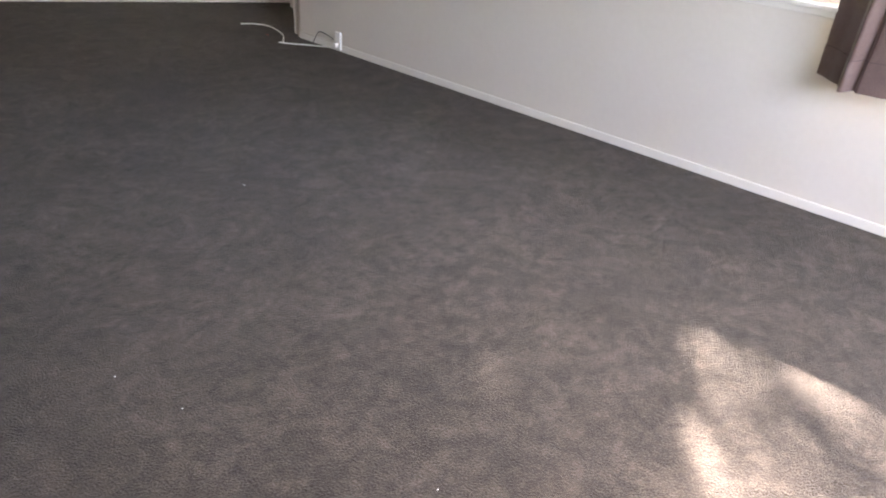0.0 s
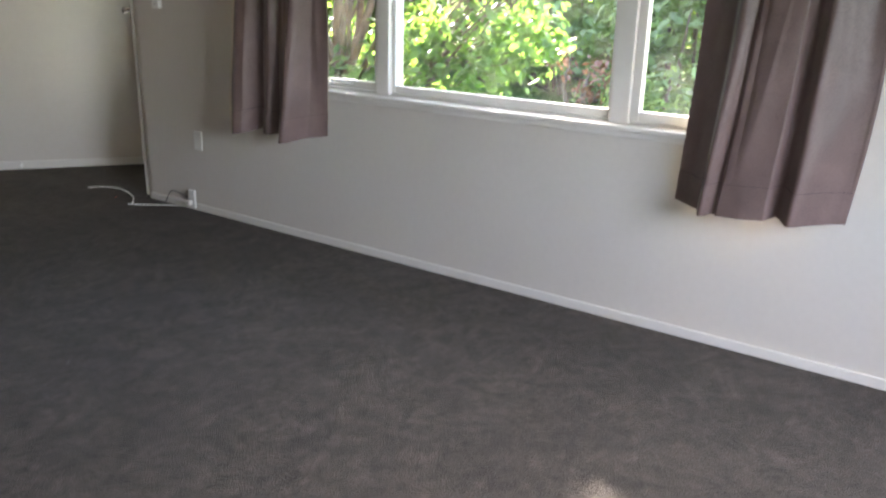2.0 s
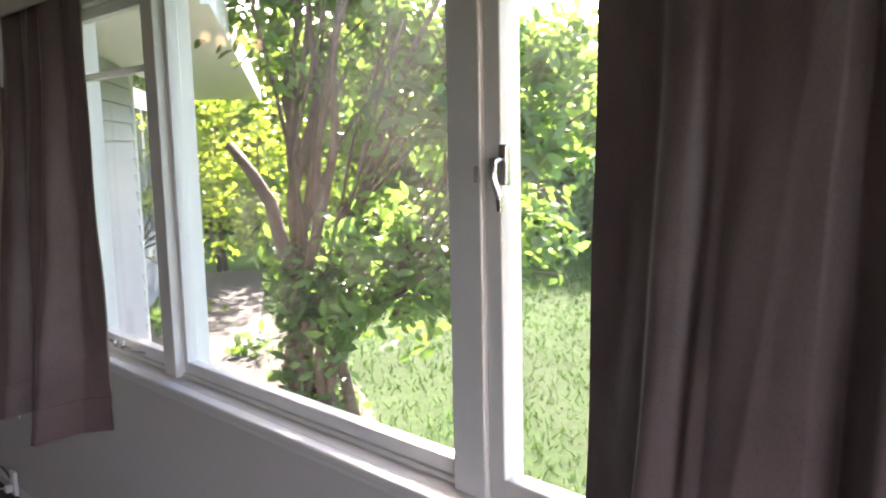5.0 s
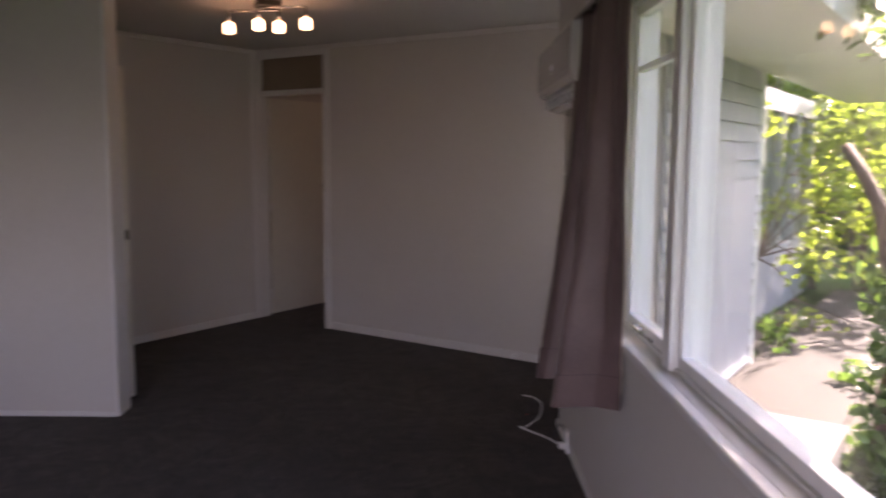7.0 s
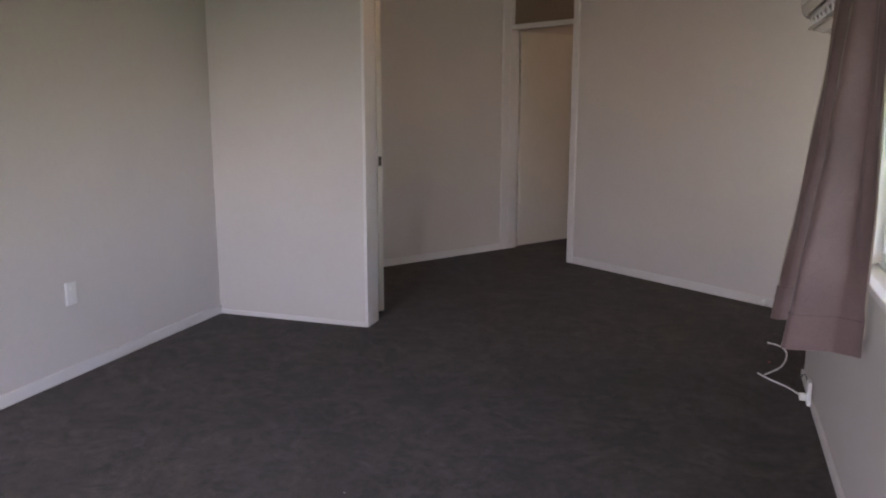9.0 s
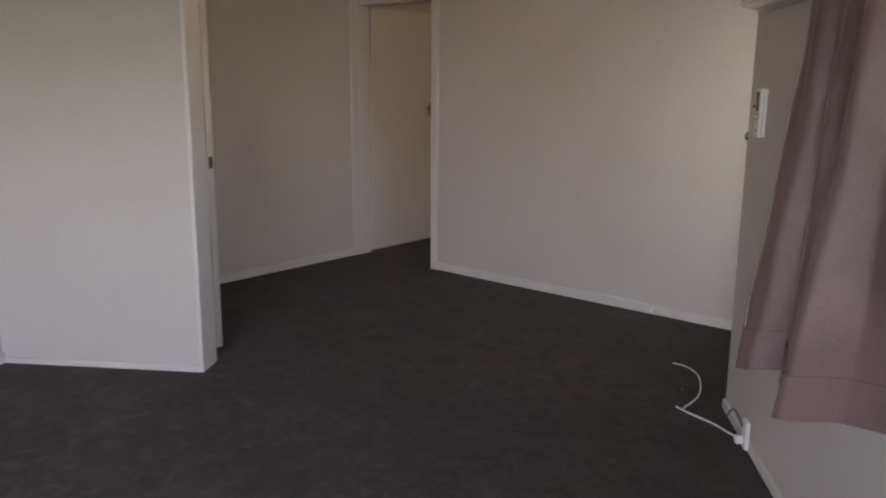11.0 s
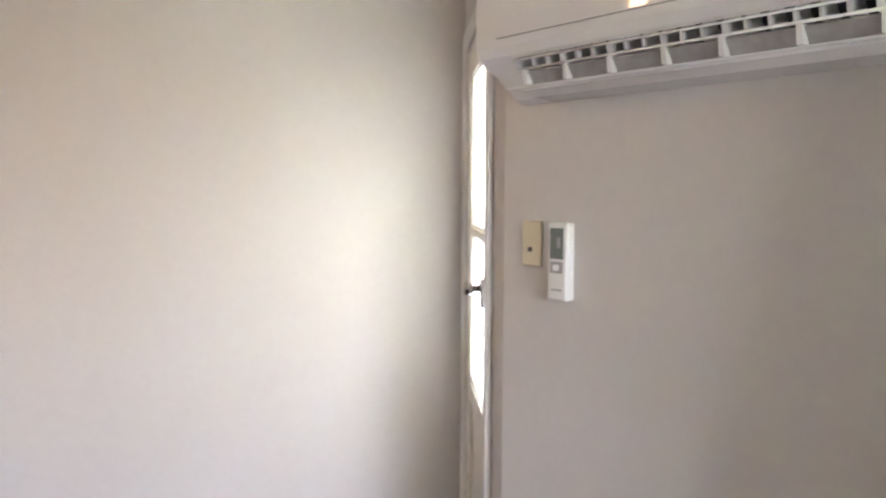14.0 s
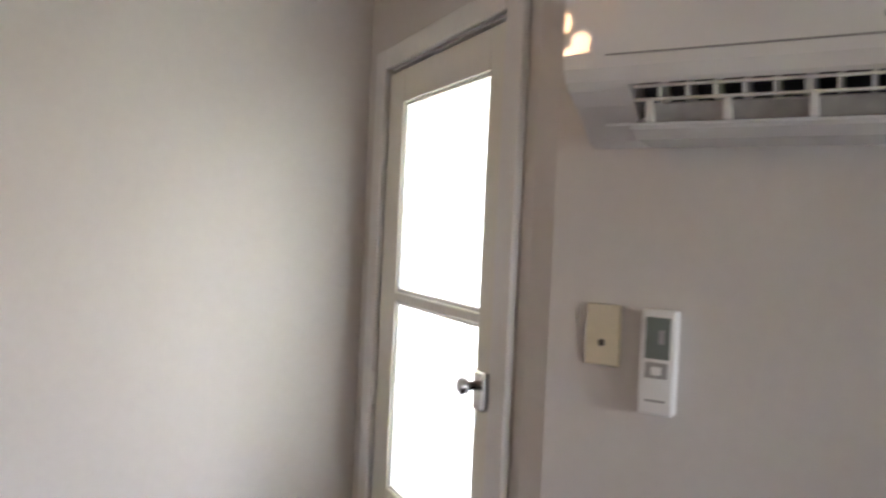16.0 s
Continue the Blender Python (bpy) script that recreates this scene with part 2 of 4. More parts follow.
def box(bm, x0, x1, y0, y1, z0, z1, bevel=0.0, m=None):
    """Adds a box, with softened edges where bevel is given."""
    made = bmesh.ops.create_cube(bm, size=1)["verts"]
    mat = Matrix.Translation(((x0 + x1) / 2, (y0 + y1) / 2, (z0 + z1) / 2)) @ Matrix.Diagonal((abs(x1 - x0), abs(y1 - y0), abs(z1 - z0), 1))
    bmesh.ops.transform(bm, matrix=mat, verts=made)
    if bevel:
        edges = list({e for v in made for e in v.link_edges})
        out = bmesh.ops.bevel(bm, geom=edges, offset=bevel, segments=2, affect="EDGES", profile=0.5)
        made = list({v for f in out["faces"] for v in f.verts} | {v for v in made if v.is_valid})
    if m:
        bmesh.ops.transform(bm, matrix=m, verts=made)
    return bm


def boxed(*a, **k):
    return box(bmesh.new(), *a, **k)


def lathe(profile, m=None, seg=20, bm=None):
    """A turned body: (radius, height) pairs about z."""
    bm = bm or bmesh.new()
    rings = []
    for r, h in profile:
        ring = []
        for k in range(seg):
            a = 2 * math.pi * k / seg
            co = Vector((r * math.cos(a), r * math.sin(a), h))
            ring.append(bm.verts.new(m @ co if m else co))
        rings.append(ring)
    for a, b in zip(rings, rings[1:]):
        for k in range(seg):
            bm.faces.new((a[k], a[(k + 1) % seg], b[(k + 1) % seg], b[k]))
    bm.faces.new(rings[0][::-1])
    bm.faces.new(rings[-1])
    return bm


def tube(points, radii, seg=8, bm=None):
    """A round rod along points; radii is one number or one for each point."""
    bm = bm or bmesh.new()
    pts = [Vector(p) for p in points]
    radii = radii if isinstance(radii, (list, tuple)) else [radii] * len(pts)
    rings = []
    side = None
    for i, p in enumerate(pts):
        d = (pts[min(i + 1, len(pts) - 1)] - pts[max(i - 1, 0)]).normalized()
        if side is None:
            side = d.orthogonal().normalized()
        side = (side - d * side.dot(d)).normalized()
        up = d.cross(side)
        rings.append([bm.verts.new(p + (side * math.cos(2 * math.pi * k / seg) + up * math.sin(2 * math.pi * k / seg)) * radii[i]) for k in range(seg)])
    for a, b in zip(rings, rings[1:]):
        for k in range(seg):
            bm.faces.new((a[k], a[(k + 1) % seg], b[(k + 1) % seg], b[k]))
    bm.faces.new(rings[0][::-1])
    bm.faces.new(rings[-1])
    return bm


def prism(outline, z0, z1):
    bm = bmesh.new()
    low = [bm.verts.new((x, y, z0)) for x, y in outline]
    high = [bm.verts.new((x, y, z1)) for x, y in outline]
    n = len(outline)
    for k in range(n):
        bm.faces.new((low[k], low[(k + 1) % n], high[(k + 1) % n], high[k]))
    bm.faces.new(low[::-1])
    bm.faces.new(high)
    return bm


def wall_with_holes(length0, length1, thick0, thick1, z0, z1, holes, along="y"):
    """A wall along one axis, with openings (a0, a1, z0, z1) cut through it, as one mesh."""
    bm = bmesh.new()
    cuts_a = sorted({length0, length1, *(h[0] for h in holes), *(h[1] for h in holes)})
    cuts_z = sorted({z0, z1, *(h[2] for h in holes), *(h[3] for h in holes)})
    solid = {}
    for i in range(len(cuts_a) - 1):
        for j in range(len(cuts_z) - 1):
            ca, cz = (cuts_a[i] + cuts_a[i + 1]) / 2, (cuts_z[j] + cuts_z[j + 1]) / 2
            solid[i, j] = not any(h[0] < ca < h[1] and h[2] < cz < h[3] for h in holes)
    verts = {}

    def v(a, t, z):
        key = (round(a, 5), round(t, 5), round(z, 5))
        if key not in verts:
            verts[key] = bm.verts.new((t, a, z) if along == "y" else (a, t, z))
        return verts[key]

    for (i, j), s in solid.items():
        if not s:
            continue
        a0, a1, c0, c1 = cuts_a[i], cuts_a[i + 1], cuts_z[j], cuts_z[j + 1]
        for t in (thick0, thick1):
            bm.faces.new((v(a0, t, c0), v(a1, t, c0), v(a1, t, c1), v(a0, t, c1)))
        for di, dj, e in ((-1, 0, ((a0, c0), (a0, c1))), (1, 0, ((a1, c0), (a1, c1))), (0, -1, ((a0, c0), (a1, c0))), (0, 1, ((a0, c1), (a1, c1)))):
            if not solid.get((i + di, j + dj), False):
                (p0, q0), (p1, q1) = e
                bm.faces.new((v(p0, thick0, q0), v(p1, thick0, q1), v(p1, thick1, q1), v(p0, thick1, q0)))
    return bm


# ---------------------------------------------------------------- structure
TURN = 34.03                      # the wing stands at an angle to the living room
WG = pose(0, 0, 0, 0, 0, -TURN)   # wing frame: x along the far wall, y away from the living room
CEIL = 2.385


def wing(u, v):
    p = WG @ Vector((u, v, 0))
    return (p.x, p.y)


PLAN = [(-3.64, -6.1), (0.0, -6.1), (0.0, 0.0), wing(0.0, 4.2), wing(-3.66, 4.2), wing(-3.66, -0.7), (-3.64, 0.9)]
setting("floor", prism(PLAN, -0.12, 0.0), M_CARPET, label="dark brown-grey cut pile carpet with vacuum marks")
setting("ceiling", prism(PLAN, CEIL, CEIL + 0.1), M_CEIL, label="plain off-white painted ceiling")

WIN = (-3.93, -1.29, 0.85, 2.07)
setting("wall_east", wall_with_holes(-6.2, -0.03, 0.0, 0.14, -0.5, 2.5, [WIN]), M_WALL, label="pale warm grey painted wall with a wide window")
setting("wall_west", boxed(-3.633, -3.533, -6.2, 1.0, -0.1, 2.5), M_WALL, label="pale warm grey painted wall")
setting("wall_south", wall_with_holes(-3.6, 0.14, -6.2, -6.1, -0.1, 2.5, [(-2.8, -1.0, 0.85, 2.05)], along="x"), M_WALL, label="pale warm grey painted wall")
setting("wall_nib", boxed(-3.533, -2.489, 0.078, 0.234, -0.1, 2.5), M_WALL, label="short pale grey nib wall beside the opening")
setting("wall_corner", prism([(0.0, -0.03), (0.14, -0.03), (0.13, 0.02), (0.0168, 0.0248)], -0.5, 2.5), M_WALL, label="pale grey painted wall corner")
setting("wall_wing_door", wall_with_holes(0.03, 1.225, 0.0, 0.12, -0.5, 2.5, [(0.135, 0.935, -0.02, 2.005)]), M_WALL, WG, "pale grey painted wall around the glazed door")
setting("wall_north", wall_with_holes(-3.54, 0.12, 1.225 - 0.1, 1.225, -0.1, 2.5, [(-3.55, -2.725, -0.2, 2.345)], along="x"), M_WALL, WG, "pale grey painted wall beside the hall doorway")
setting("wall_hall", boxed(-3.64, -3.54, -1.3, 1.122, -0.1, 2.5), M_WALL, WG, "pale grey painted wall of the entry")
setting("wall_store", boxed(-3.54, -3.13, -0.93, -0.84, -0.1, 2.5), M_WALL, WG, "short pale grey wall carrying a door")
# closed room beyond the hall doorway
setting("wall_bedroom_west", boxed(-3.68, -3.575, 1.122, 4.3, -0.1, 2.5), M_WALL, WG, "pale painted wall of the room beyond")
setting("wall_bedroom_end", boxed(-3.68, 0.0, 4.2, 4.3, -0.1, 2.5), M_WALL, WG, "pale painted wall of the room beyond")
setting("wall_bedroom_east", boxed(-1.9, -1.8, 1.225, 4.2, -0.1, 2.5), M_WALL, WG, "pale painted wall of the room beyond")


def skirting(name, x0, x1, y0, y1, m=None, h=0.062):
    setting(name, boxed(x0, x1, y0, y1, 0.0, h, 0.004), M_TRIM, m, "white painted skirting board")


skirting("baseboard_east", -0.014, 0.0, -6.1, -0.031, h=0.043)
skirting("baseboard_west", -3.533, -3.519, -6.1, 0.078)
skirting("baseboard_nib", -3.519, -2.489, 0.066, 0.078, h=0.03)
skirting("baseboard_north", -2.68, -0.001, 1.112, 1.125, WG)
skirting("baseboard_hall", -3.54, -3.526, -1.2, 1.038, WG)
skirting("baseboard_wing_a", -0.012, 0.0, 1.03, 1.112, WG)
for n, a in (("trim_cornice_north", (-3.54, 0.0, 1.095, 1.125, CEIL - 0.035, CEIL)), ("trim_cornice_hall", (-3.54, -3.51, -1.2, 1.095, CEIL - 0.035, CEIL))):
    setting(n, boxed(*a, 0.006), M_TRIM, WG, "narrow white ceiling cornice")
setting("trim_nib_end", boxed(-2.489, -2.469, 0.072, 0.240, 0.0, CEIL, 0.003), M_TRIM, label="white painted timber end of the nib wall")

# hall doorway: frame, fanlight panel and open door
hall_frame = thing("hall_door_frame", WG, "white painted door frame with a solid fanlight panel above", "door frame")
part("architrave", boxed(-3.54, -3.522, 1.04, 1.120, 0, CEIL - 0.036, 0.004), M_TRIM, hall_frame)
part("jamb", boxed(-3.56, -3.519, 1.122, 1.230, 0, 2.35, 0.004), M_TRIM, hall_frame)
part("jamb", boxed(-2.753, -2.722, 1.12, 1.24, 0, 2.35, 0.004), M_TRIM, hall_frame)
part("architrave", boxed(-2.745, -2.682, 1.104, 1.124, 0, 2.36, 0.005), M_TRIM, hall_frame)
part("architrave", boxed(-3.52, -2.746, 1.104, 1.124, 2.305, 2.36, 0.005), M_TRIM, hall_frame)
part("transom", boxed(-3.518, -2.754, 1.13, 1.235, 1.992, 2.035, 0.004), M_TRIM, hall_frame)
part("fanlight_panel", boxed(-3.518, -2.754, 1.17, 1.185, 2.036, 2.34), M_TAN, hall_frame, "dull tan fanlight panel")


def lever_handle(parent, m, mat=M_CHROME):
    h = part("door_handle", boxed(-0.004, 0.004, -0.02, 0.02, -0.075, 0.075, 0.003, m=m), mat, parent, "chrome lever handle on a back plate", True)
    part("lever", tube([m @ Vector(p) for p in ((0.0, 0, 0.02), (0.045, 0, 0.02), (0.05, -0.02, 0.02), (0.05, -0.10, 0.016))], 0.008), mat, h, smooth=True)
    return h


def plain_door(name, m, width, label):
    """A flush door hung at its local origin, along +y, 36 mm thick towards -x."""
    d = tagged(mesh_ob(name, boxed(-0.036, 0, 0.003, width, 0.012, 1.982, 0.002), M_DOOR), label, "door", kind="structure")
    d.matrix_world = m
    lever_handle(d, pose(0.005, width - 0.065, 1.17) @ Matrix.Scale(0.75, 4))
    for z in (0.2, 1.0, 1.78):
        part("hinge", lathe([(0.007, z - 0.045), (0.007, z + 0.045)], pose(0.004, -0.006, 0) @ Matrix.Diagonal((1.3, 1.6, 1, 1)), 10), M_TRIM, d, smooth=True)
    return d


plain_door("door_1", WG @ pose(-3.528, 1.262, 0), 0.765, "cream painted flush door standing open against the wall")
store = tagged(mesh_ob("door_2", boxed(-0.76, 0.0, -0.038, 0.0, 0.012, 1.985, 0.002), M_DOOR), "cream flush door ajar behind the nib wall", "door", kind="structure")
store.matrix_world = Matrix.Translation((-2.515, 0.436, 0)) @ pose(0, 0, 0, 0, 0, -TURN)
part("latch", boxed(-0.001, 0.004, -0.03, -0.008, 0.97, 1.03, 0.001), M_BRONZE, store, "small dark latch in the door edge")

# glazed outer door in the wing wall
gd = tagged(mesh_ob("door_3", boxed(-0.004, 0.038, 0.158, 0.915, 0.012, 0.20, 0.003), M_DOOR), "cream glazed outer door with two obscure panes, closed", "door", kind="structure")
gd.matrix_world = WG
part("stile", boxed(-0.004, 0.038, 0.158, 0.246, 0.2, 1.977, 0.003), M_DOOR, gd)
part("stile", boxed(-0.004, 0.038, 0.795, 0.915, 0.2, 1.977, 0.003), M_DOOR, gd)
part("rail", boxed(-0.004, 0.038, 0.246, 0.795, 1.882, 1.977, 0.003), M_DOOR, gd)
part("rail", boxed(-0.004, 0.038, 0.246, 0.795, 1.315, 1.341, 0.004), M_DOOR, gd)
part("rail", boxed(-0.004, 0.038, 0.246, 0.795, 0.70, 0.775, 0.003), M_DOOR, gd)
part("panel", boxed(0.010, 0.024, 0.246, 0.795, 0.2, 0.70), M_DOOR, gd)
for z0, z1 in ((0.775, 1.315), (1.341, 1.882)):
    pane = part("pane", boxed(0.016, 0.021, 0.240, 0.801, z0 - 0.006, z1 + 0.006), M_FROST, gd, "bright obscure glass pane")
    for b in ((0.246, 0.256, z0, z1), (0.785, 0.795, z0, z1), (0.256, 0.785, z0, z0 + 0.01), (0.256, 0.785, z1 - 0.01, z1)):
        part("glazing_bead", boxed(0.004, 0.015, *b, 0.002), M_TRIM, gd)
lock = part("rim_lock", boxed(-0.026, -0.004, 0.164, 0.215, 1.135, 1.22, 0.006), M_CHROME, gd, "chrome night latch with a round knob")
part("knob", lathe([(0.010, 0), (0.010, 0.02), (0.019, 0.026), (0.020, 0.04), (0.012, 0.046)], Matrix.Translation((-0.026, 0.19, 1.19)) @ pose(0, 0, 0, 0, -90, 0), 18), M_CHROME, lock, smooth=True)
for z in (0.25, 1.04, 1.75):
    part("hinge", lathe([(0.008, z - 0.05), (0.008, z + 0.05)], pose(-0.008, 0.925, 0), 10), M_TRIM, gd, smooth=True)
# dark strip that puts the gap's shade above the door into colour
part("gap_shade", boxed(0.040, 0.052, 0.158, 0.915, 1.955, 1.988, 0.002), M_DARK, gd, "dark strip standing in for the shade in the gap above the door")
gframe = thing("glazed_door_frame", WG, "white painted timber frame round the glazed door", "door frame")
part("architrave", boxed(-0.02, -0.001, 0.072, 0.150, 0, 2.055, 0.005), M_TRIM, gframe)
part("architrave", boxed(-0.02, -0.001, 0.925, 1.01, 0, 2.055, 0.005), M_TRIM, gframe)
part("architrave", boxed(-0.02, -0.001, 0.150, 0.925, 1.993, 2.055, 0.005), M_TRIM, gframe)
part("jamb", boxed(0.001, 0.12, 0.136, 0.155, 0, 1.99, 0.002), M_TRIM, gframe)
part("jamb", boxed(0.001, 0.12, 0.918, 0.934, 0, 1.99, 0.002), M_TRIM, gframe)
part("head", boxed(0.001, 0.12, 0.155, 0.918, 1.989, 2.004, 0.002), M_TRIM, gframe)

# window: three lights with a sill
y0, y1, z0, z1 = WIN
win = new("window_1")
win.location.x = 0.022
tagged(win, "white painted timber window with a fixed centre pane and two casements", "window", kind="structure")
part("window_frame", boxed(0.0, 0.12, y0, y0 + 0.05, z0, z1, 0.004), M_TRIM, win)
part("window_frame", boxed(0.0, 0.12, y1 - 0.05, y1, z0, z1, 0.004), M_TRIM, win)
part("window_frame", boxed(0.0, 0.12, y0 + 0.05, y1 - 0.05, z1 - 0.05, z1, 0.004), M_TRIM, win)
part("window_frame", boxed(0.02, 0.13, y0 + 0.05, y1 - 0.05, z0, z0 + 0.012, 0.003), M_TRIM, win)
part("window_sill", boxed(-0.056, 0.0, y0 - 0.04, y1 + 0.04, 0.826, 0.849, 0.006), M_TRIM, win, "white painted sill board")
part("sill_apron", boxed(-0.036, -0.022, y0 - 0.02, y1 + 0.02, 0.80, 0.826, 0.004), M_TRIM, win)
part("mullion", boxed(0.0, 0.12, -2.02, -1.945, z0, z1 - 0.05, 0.004), M_TRIM, win)
part("mullion", boxed(0.0, 0.12, -3.29, -3.205, z0, z1 - 0.05, 0.004), M_TRIM, win)


def glazed(name, ya, yb, za, zb, bar, x=0.03, with_bar=None, bottom=0.04):
    s = part(name, boxed(x, x + 0.04, ya, ya + bar, za, zb, 0.003), M_TRIM, win)
    part("stile", boxed(x, x + 0.04, yb - bar, yb, za, zb, 0.003), M_TRIM, s)
    part("rail", boxed(x, x + 0.04, ya + bar, yb - bar, za, za + bottom, 0.003), M_TRIM, s)
    part("rail", boxed(x, x + 0.04, ya + bar, yb - bar, zb - bar, zb, 0.003), M_TRIM, s)
    if with_bar:
        part("glazing_bar", boxed(x + 0.006, x + 0.034, ya + bar, yb - bar, with_bar - 0.011, with_bar + 0.011, 0.002), M_TRIM, s)
    g = part("pane", boxed(x + 0.018, x + 0.022, ya + bar - 0.004, yb - bar + 0.004, za + bottom - 0.004, zb - bar + 0.004), M_GLASS, s)
    g.visible_shadow = False
    return s


centre = glazed("fixed_light", -3.203, -2.022, 0.863, 2.018, 0.018, bottom=0.035)
left = glazed("casement", -1.943, -1.342, 0.863, 2.018, 0.036, with_bar=1.795)
right = glazed("casement", -3.878, -3.292, 0.863, 2.018, 0.038, x=0.012, with_bar=1.815)
latch = part("casement_latch", boxed(-0.002, 0.012, -3.354, -3.336, 1.47, 1.545, 0.003), M_CHROME, right, "chrome casement fastener")
part("latch_lever", tube([(0.0, -3.345, 1.52), (-0.022, -3.342, 1.515), (-0.028, -3.345, 1.485), (-0.02, -3.352, 1.455), (-0.024, -3.357, 1.425)], [0.006, 0.009, 0.008, 0.007, 0.005]), M_CHROME, latch, smooth=True)
part("latch_plate", boxed(-0.003, 0.0, -3.287, -3.276, 1.475, 1.505, 0.002), M_CHROME, win)
stay = part("casement_stay", tube([(0.018, -1.50, 0.885), (0.016, -1.56, 0.882), (0.012, -1.70, 0.882), (0.012, -1.78, 0.885)], 0.005), M_CHROME, left, "metal casement stay", True)
for y in (-1.56, -1.62):
    part("stay_pin", lathe([(0.009, 0), (0.009, 0.02), (0.004, 0.024)], Matrix.Translation((0.014, y, 0.874)), 12), M_CHROME, stay, smooth=True)

# pelmet
pel = thing("curtain_pelmet", Matrix.Identity(4), "painted box pelmet above the curtains", "pelmet")
part("front_board", boxed(-0.155, -0.139, -4.42, -0.80, 2.0, 2.26, 0.003), M_WALL, pel)
part("end_board", boxed(-0.139, -0.001, -0.816, -0.80, 2.0, 2.26, 0.002), M_WALL, pel)
part("end_board", boxed(-0.139, -0.001, -4.42, -4.404, 2.0, 2.26, 0.002), M_WALL, pel)
part("top_board", boxed(-0.139, -0.001, -4.404, -0.816, 2.24, 2.26, 0.002), M_WALL, pel)


def sheet(rows_pts, close=False):
    bm = bmesh.new()
    grid = [[bm.verts.new(p) for p in r] for r in rows_pts]
    for a, b in zip(grid, grid[1:]):
        for k in range(len(a) - 1):
            bm.faces.new((a[k], a[k + 1], b[k + 1], b[k]))
    return bm


def curtain(y_top, y_low, z_low, folds, seed, label, edging=M_LINING):
    """A lined curtain hung from z 2.03: folds are (position 0..1, distance from the wall at the hem); y pairs run from the outer to the inner edge."""
    rnd = random.Random(seed)
    c = thing("curtain", Matrix.Translation((-0.09, (y_low[0] + y_low[1]) / 2, z_low)), label, "curtain", "pair of curtains at the window")
    base = c.matrix_world.inverted()
    wob = [rnd.uniform(0, 6.3) for _ in range(8)]
    levels = 46
    creases = [(rnd.uniform(-0.25, 0.25), rnd.uniform(0.05, 0.95), rnd.uniform(-0.005, 0.005)) for _ in range(8)]
    fs, fd = [f[0] for f in folds], [f[1] for f in folds]

    def point(s, h, off):
        spread = 1 - h
        ya = y_top[0] + (y_low[0] - y_top[0]) * spread ** 1.3
        yb = y_top[1] + (y_low[1] - y_top[1]) * spread ** 1.3
        q = s + 0.022 * math.sin(2.6 * h + wob[0] + 4 * s) * spread * math.sin(math.pi * s)
        d = sum(float(np.interp(q + e, fs, fd)) for e in (-0.012, 0, 0.012)) / 3
        gather = 0.004 * math.sin(44 * s + wob[1]) * h ** 1.5
        d = 0.055 + (d - 0.055) * (0.33 + 0.67 * spread ** 1.4) + gather
        d += 0.002 * math.sin(23 * s + wob[2] + 3 * h) + 0.004 * math.sin(6 * h + 9 * s + wob[3]) + 0.0025 * math.sin(17 * h + 31 * s + wob[6])
        for n, (slope, where, deep) in enumerate(creases):
            d += deep * max(0.0, 1 - abs(s - where - slope * (h - 0.4)) / 0.035) ** 1.5 * math.sin(math.pi * min(1.0, max(0.0, h * 1.3 - 0.05 * n)))
        z = z_low + (2.03 - z_low) * h + 0.010 * math.sin(5 * s + wob[4]) * spread - 0.12 * (d - 0.1) * spread
        bulge = 0.02 * math.sin(math.pi * min(1, h * 1.6)) * (1 - s) ** 3
        return base @ Vector((-d + off, ya + (yb - ya) * s + (bulge if y_low[0] > y_low[1] else -bulge) + 0.006 * math.sin(4 * h + wob[5] + 8 * s), z))

    cols = 170
    hem = 0.085
    hs = [0.0, hem * 0.5, hem, hem + 0.004] + [hem + 0.004 + (1 - hem - 0.004) * k / levels for k in range(1, levels + 1)]
    front = [[point(k / cols, h, 0.003 if abs(h - hem - 0.002) < 0.003 else 0.0) for k in range(cols + 1)] for h in hs]
    back = [[point(k / cols, h, 0.006) for k in range(cols + 1)] for h in hs[1:]]
    part("drape", sheet(front), M_SATIN, c, "mauve-brown satin", True)
    part("lining", sheet(back), M_LINING, c, "cream lining cloth", True)
    side = 0.006 if y_low[0] > y_low[1] else -0.006
    edge = [[point(0.0, h, o) + Vector((0, dy, 0)) for o, dy in ((-0.005, -side), (-0.004, side), (0.012, side), (0.016, -side))] for h in hs]
    part("side_hem", sheet(edge), edging, c, "turned side edge", True)
    part("hem_band", sheet([[point(k / cols, h, -0.0035) for k in range(cols + 1)] for h in (0.0, hem * 0.5, hem * 0.97)]), M_SATIN, c, "stitched deep hem", True)
    part("hem_stitch", sheet([[point(k / cols, h, -0.0045) for k in range(cols + 1)] for h in (hem * 0.965, hem * 0.983)]), M_THREAD, c, "dark stitched hem line", True)
    return c


curtain((-1.13, -1.70), (-1.165, -1.65), 0.61, [(0, 0.25), (0.05, 0.262), (0.13, 0.235), (0.18, 0.12), (0.26, 0.10), (0.33, 0.19), (0.42, 0.20), (0.48, 0.13), (0.56, 0.17), (0.72, 0.25), (0.77, 0.235), (0.83, 0.10), (0.93, 0.06), (1, 0.035)], 4, "mauve-brown satin curtain with cream lining, drawn open beside the heat pump")
curtain((-4.19, -3.61), (-4.16, -3.535), 0.585, [(0, 0.03), (0.06, 0.05), (0.21, 0.155), (0.25, 0.172), (0.31, 0.10), (0.345, 0.085), (0.36, 0.15), (0.50, 0.165), (0.655, 0.155), (0.675, 0.12), (0.695, 0.15), (0.745, 0.18), (0.775, 0.165), (0.80, 0.10), (0.90, 0.055), (1, 0.025)], 9, "mauve-brown satin curtain with cream lining, drawn open beside the casement", M_SATIN)


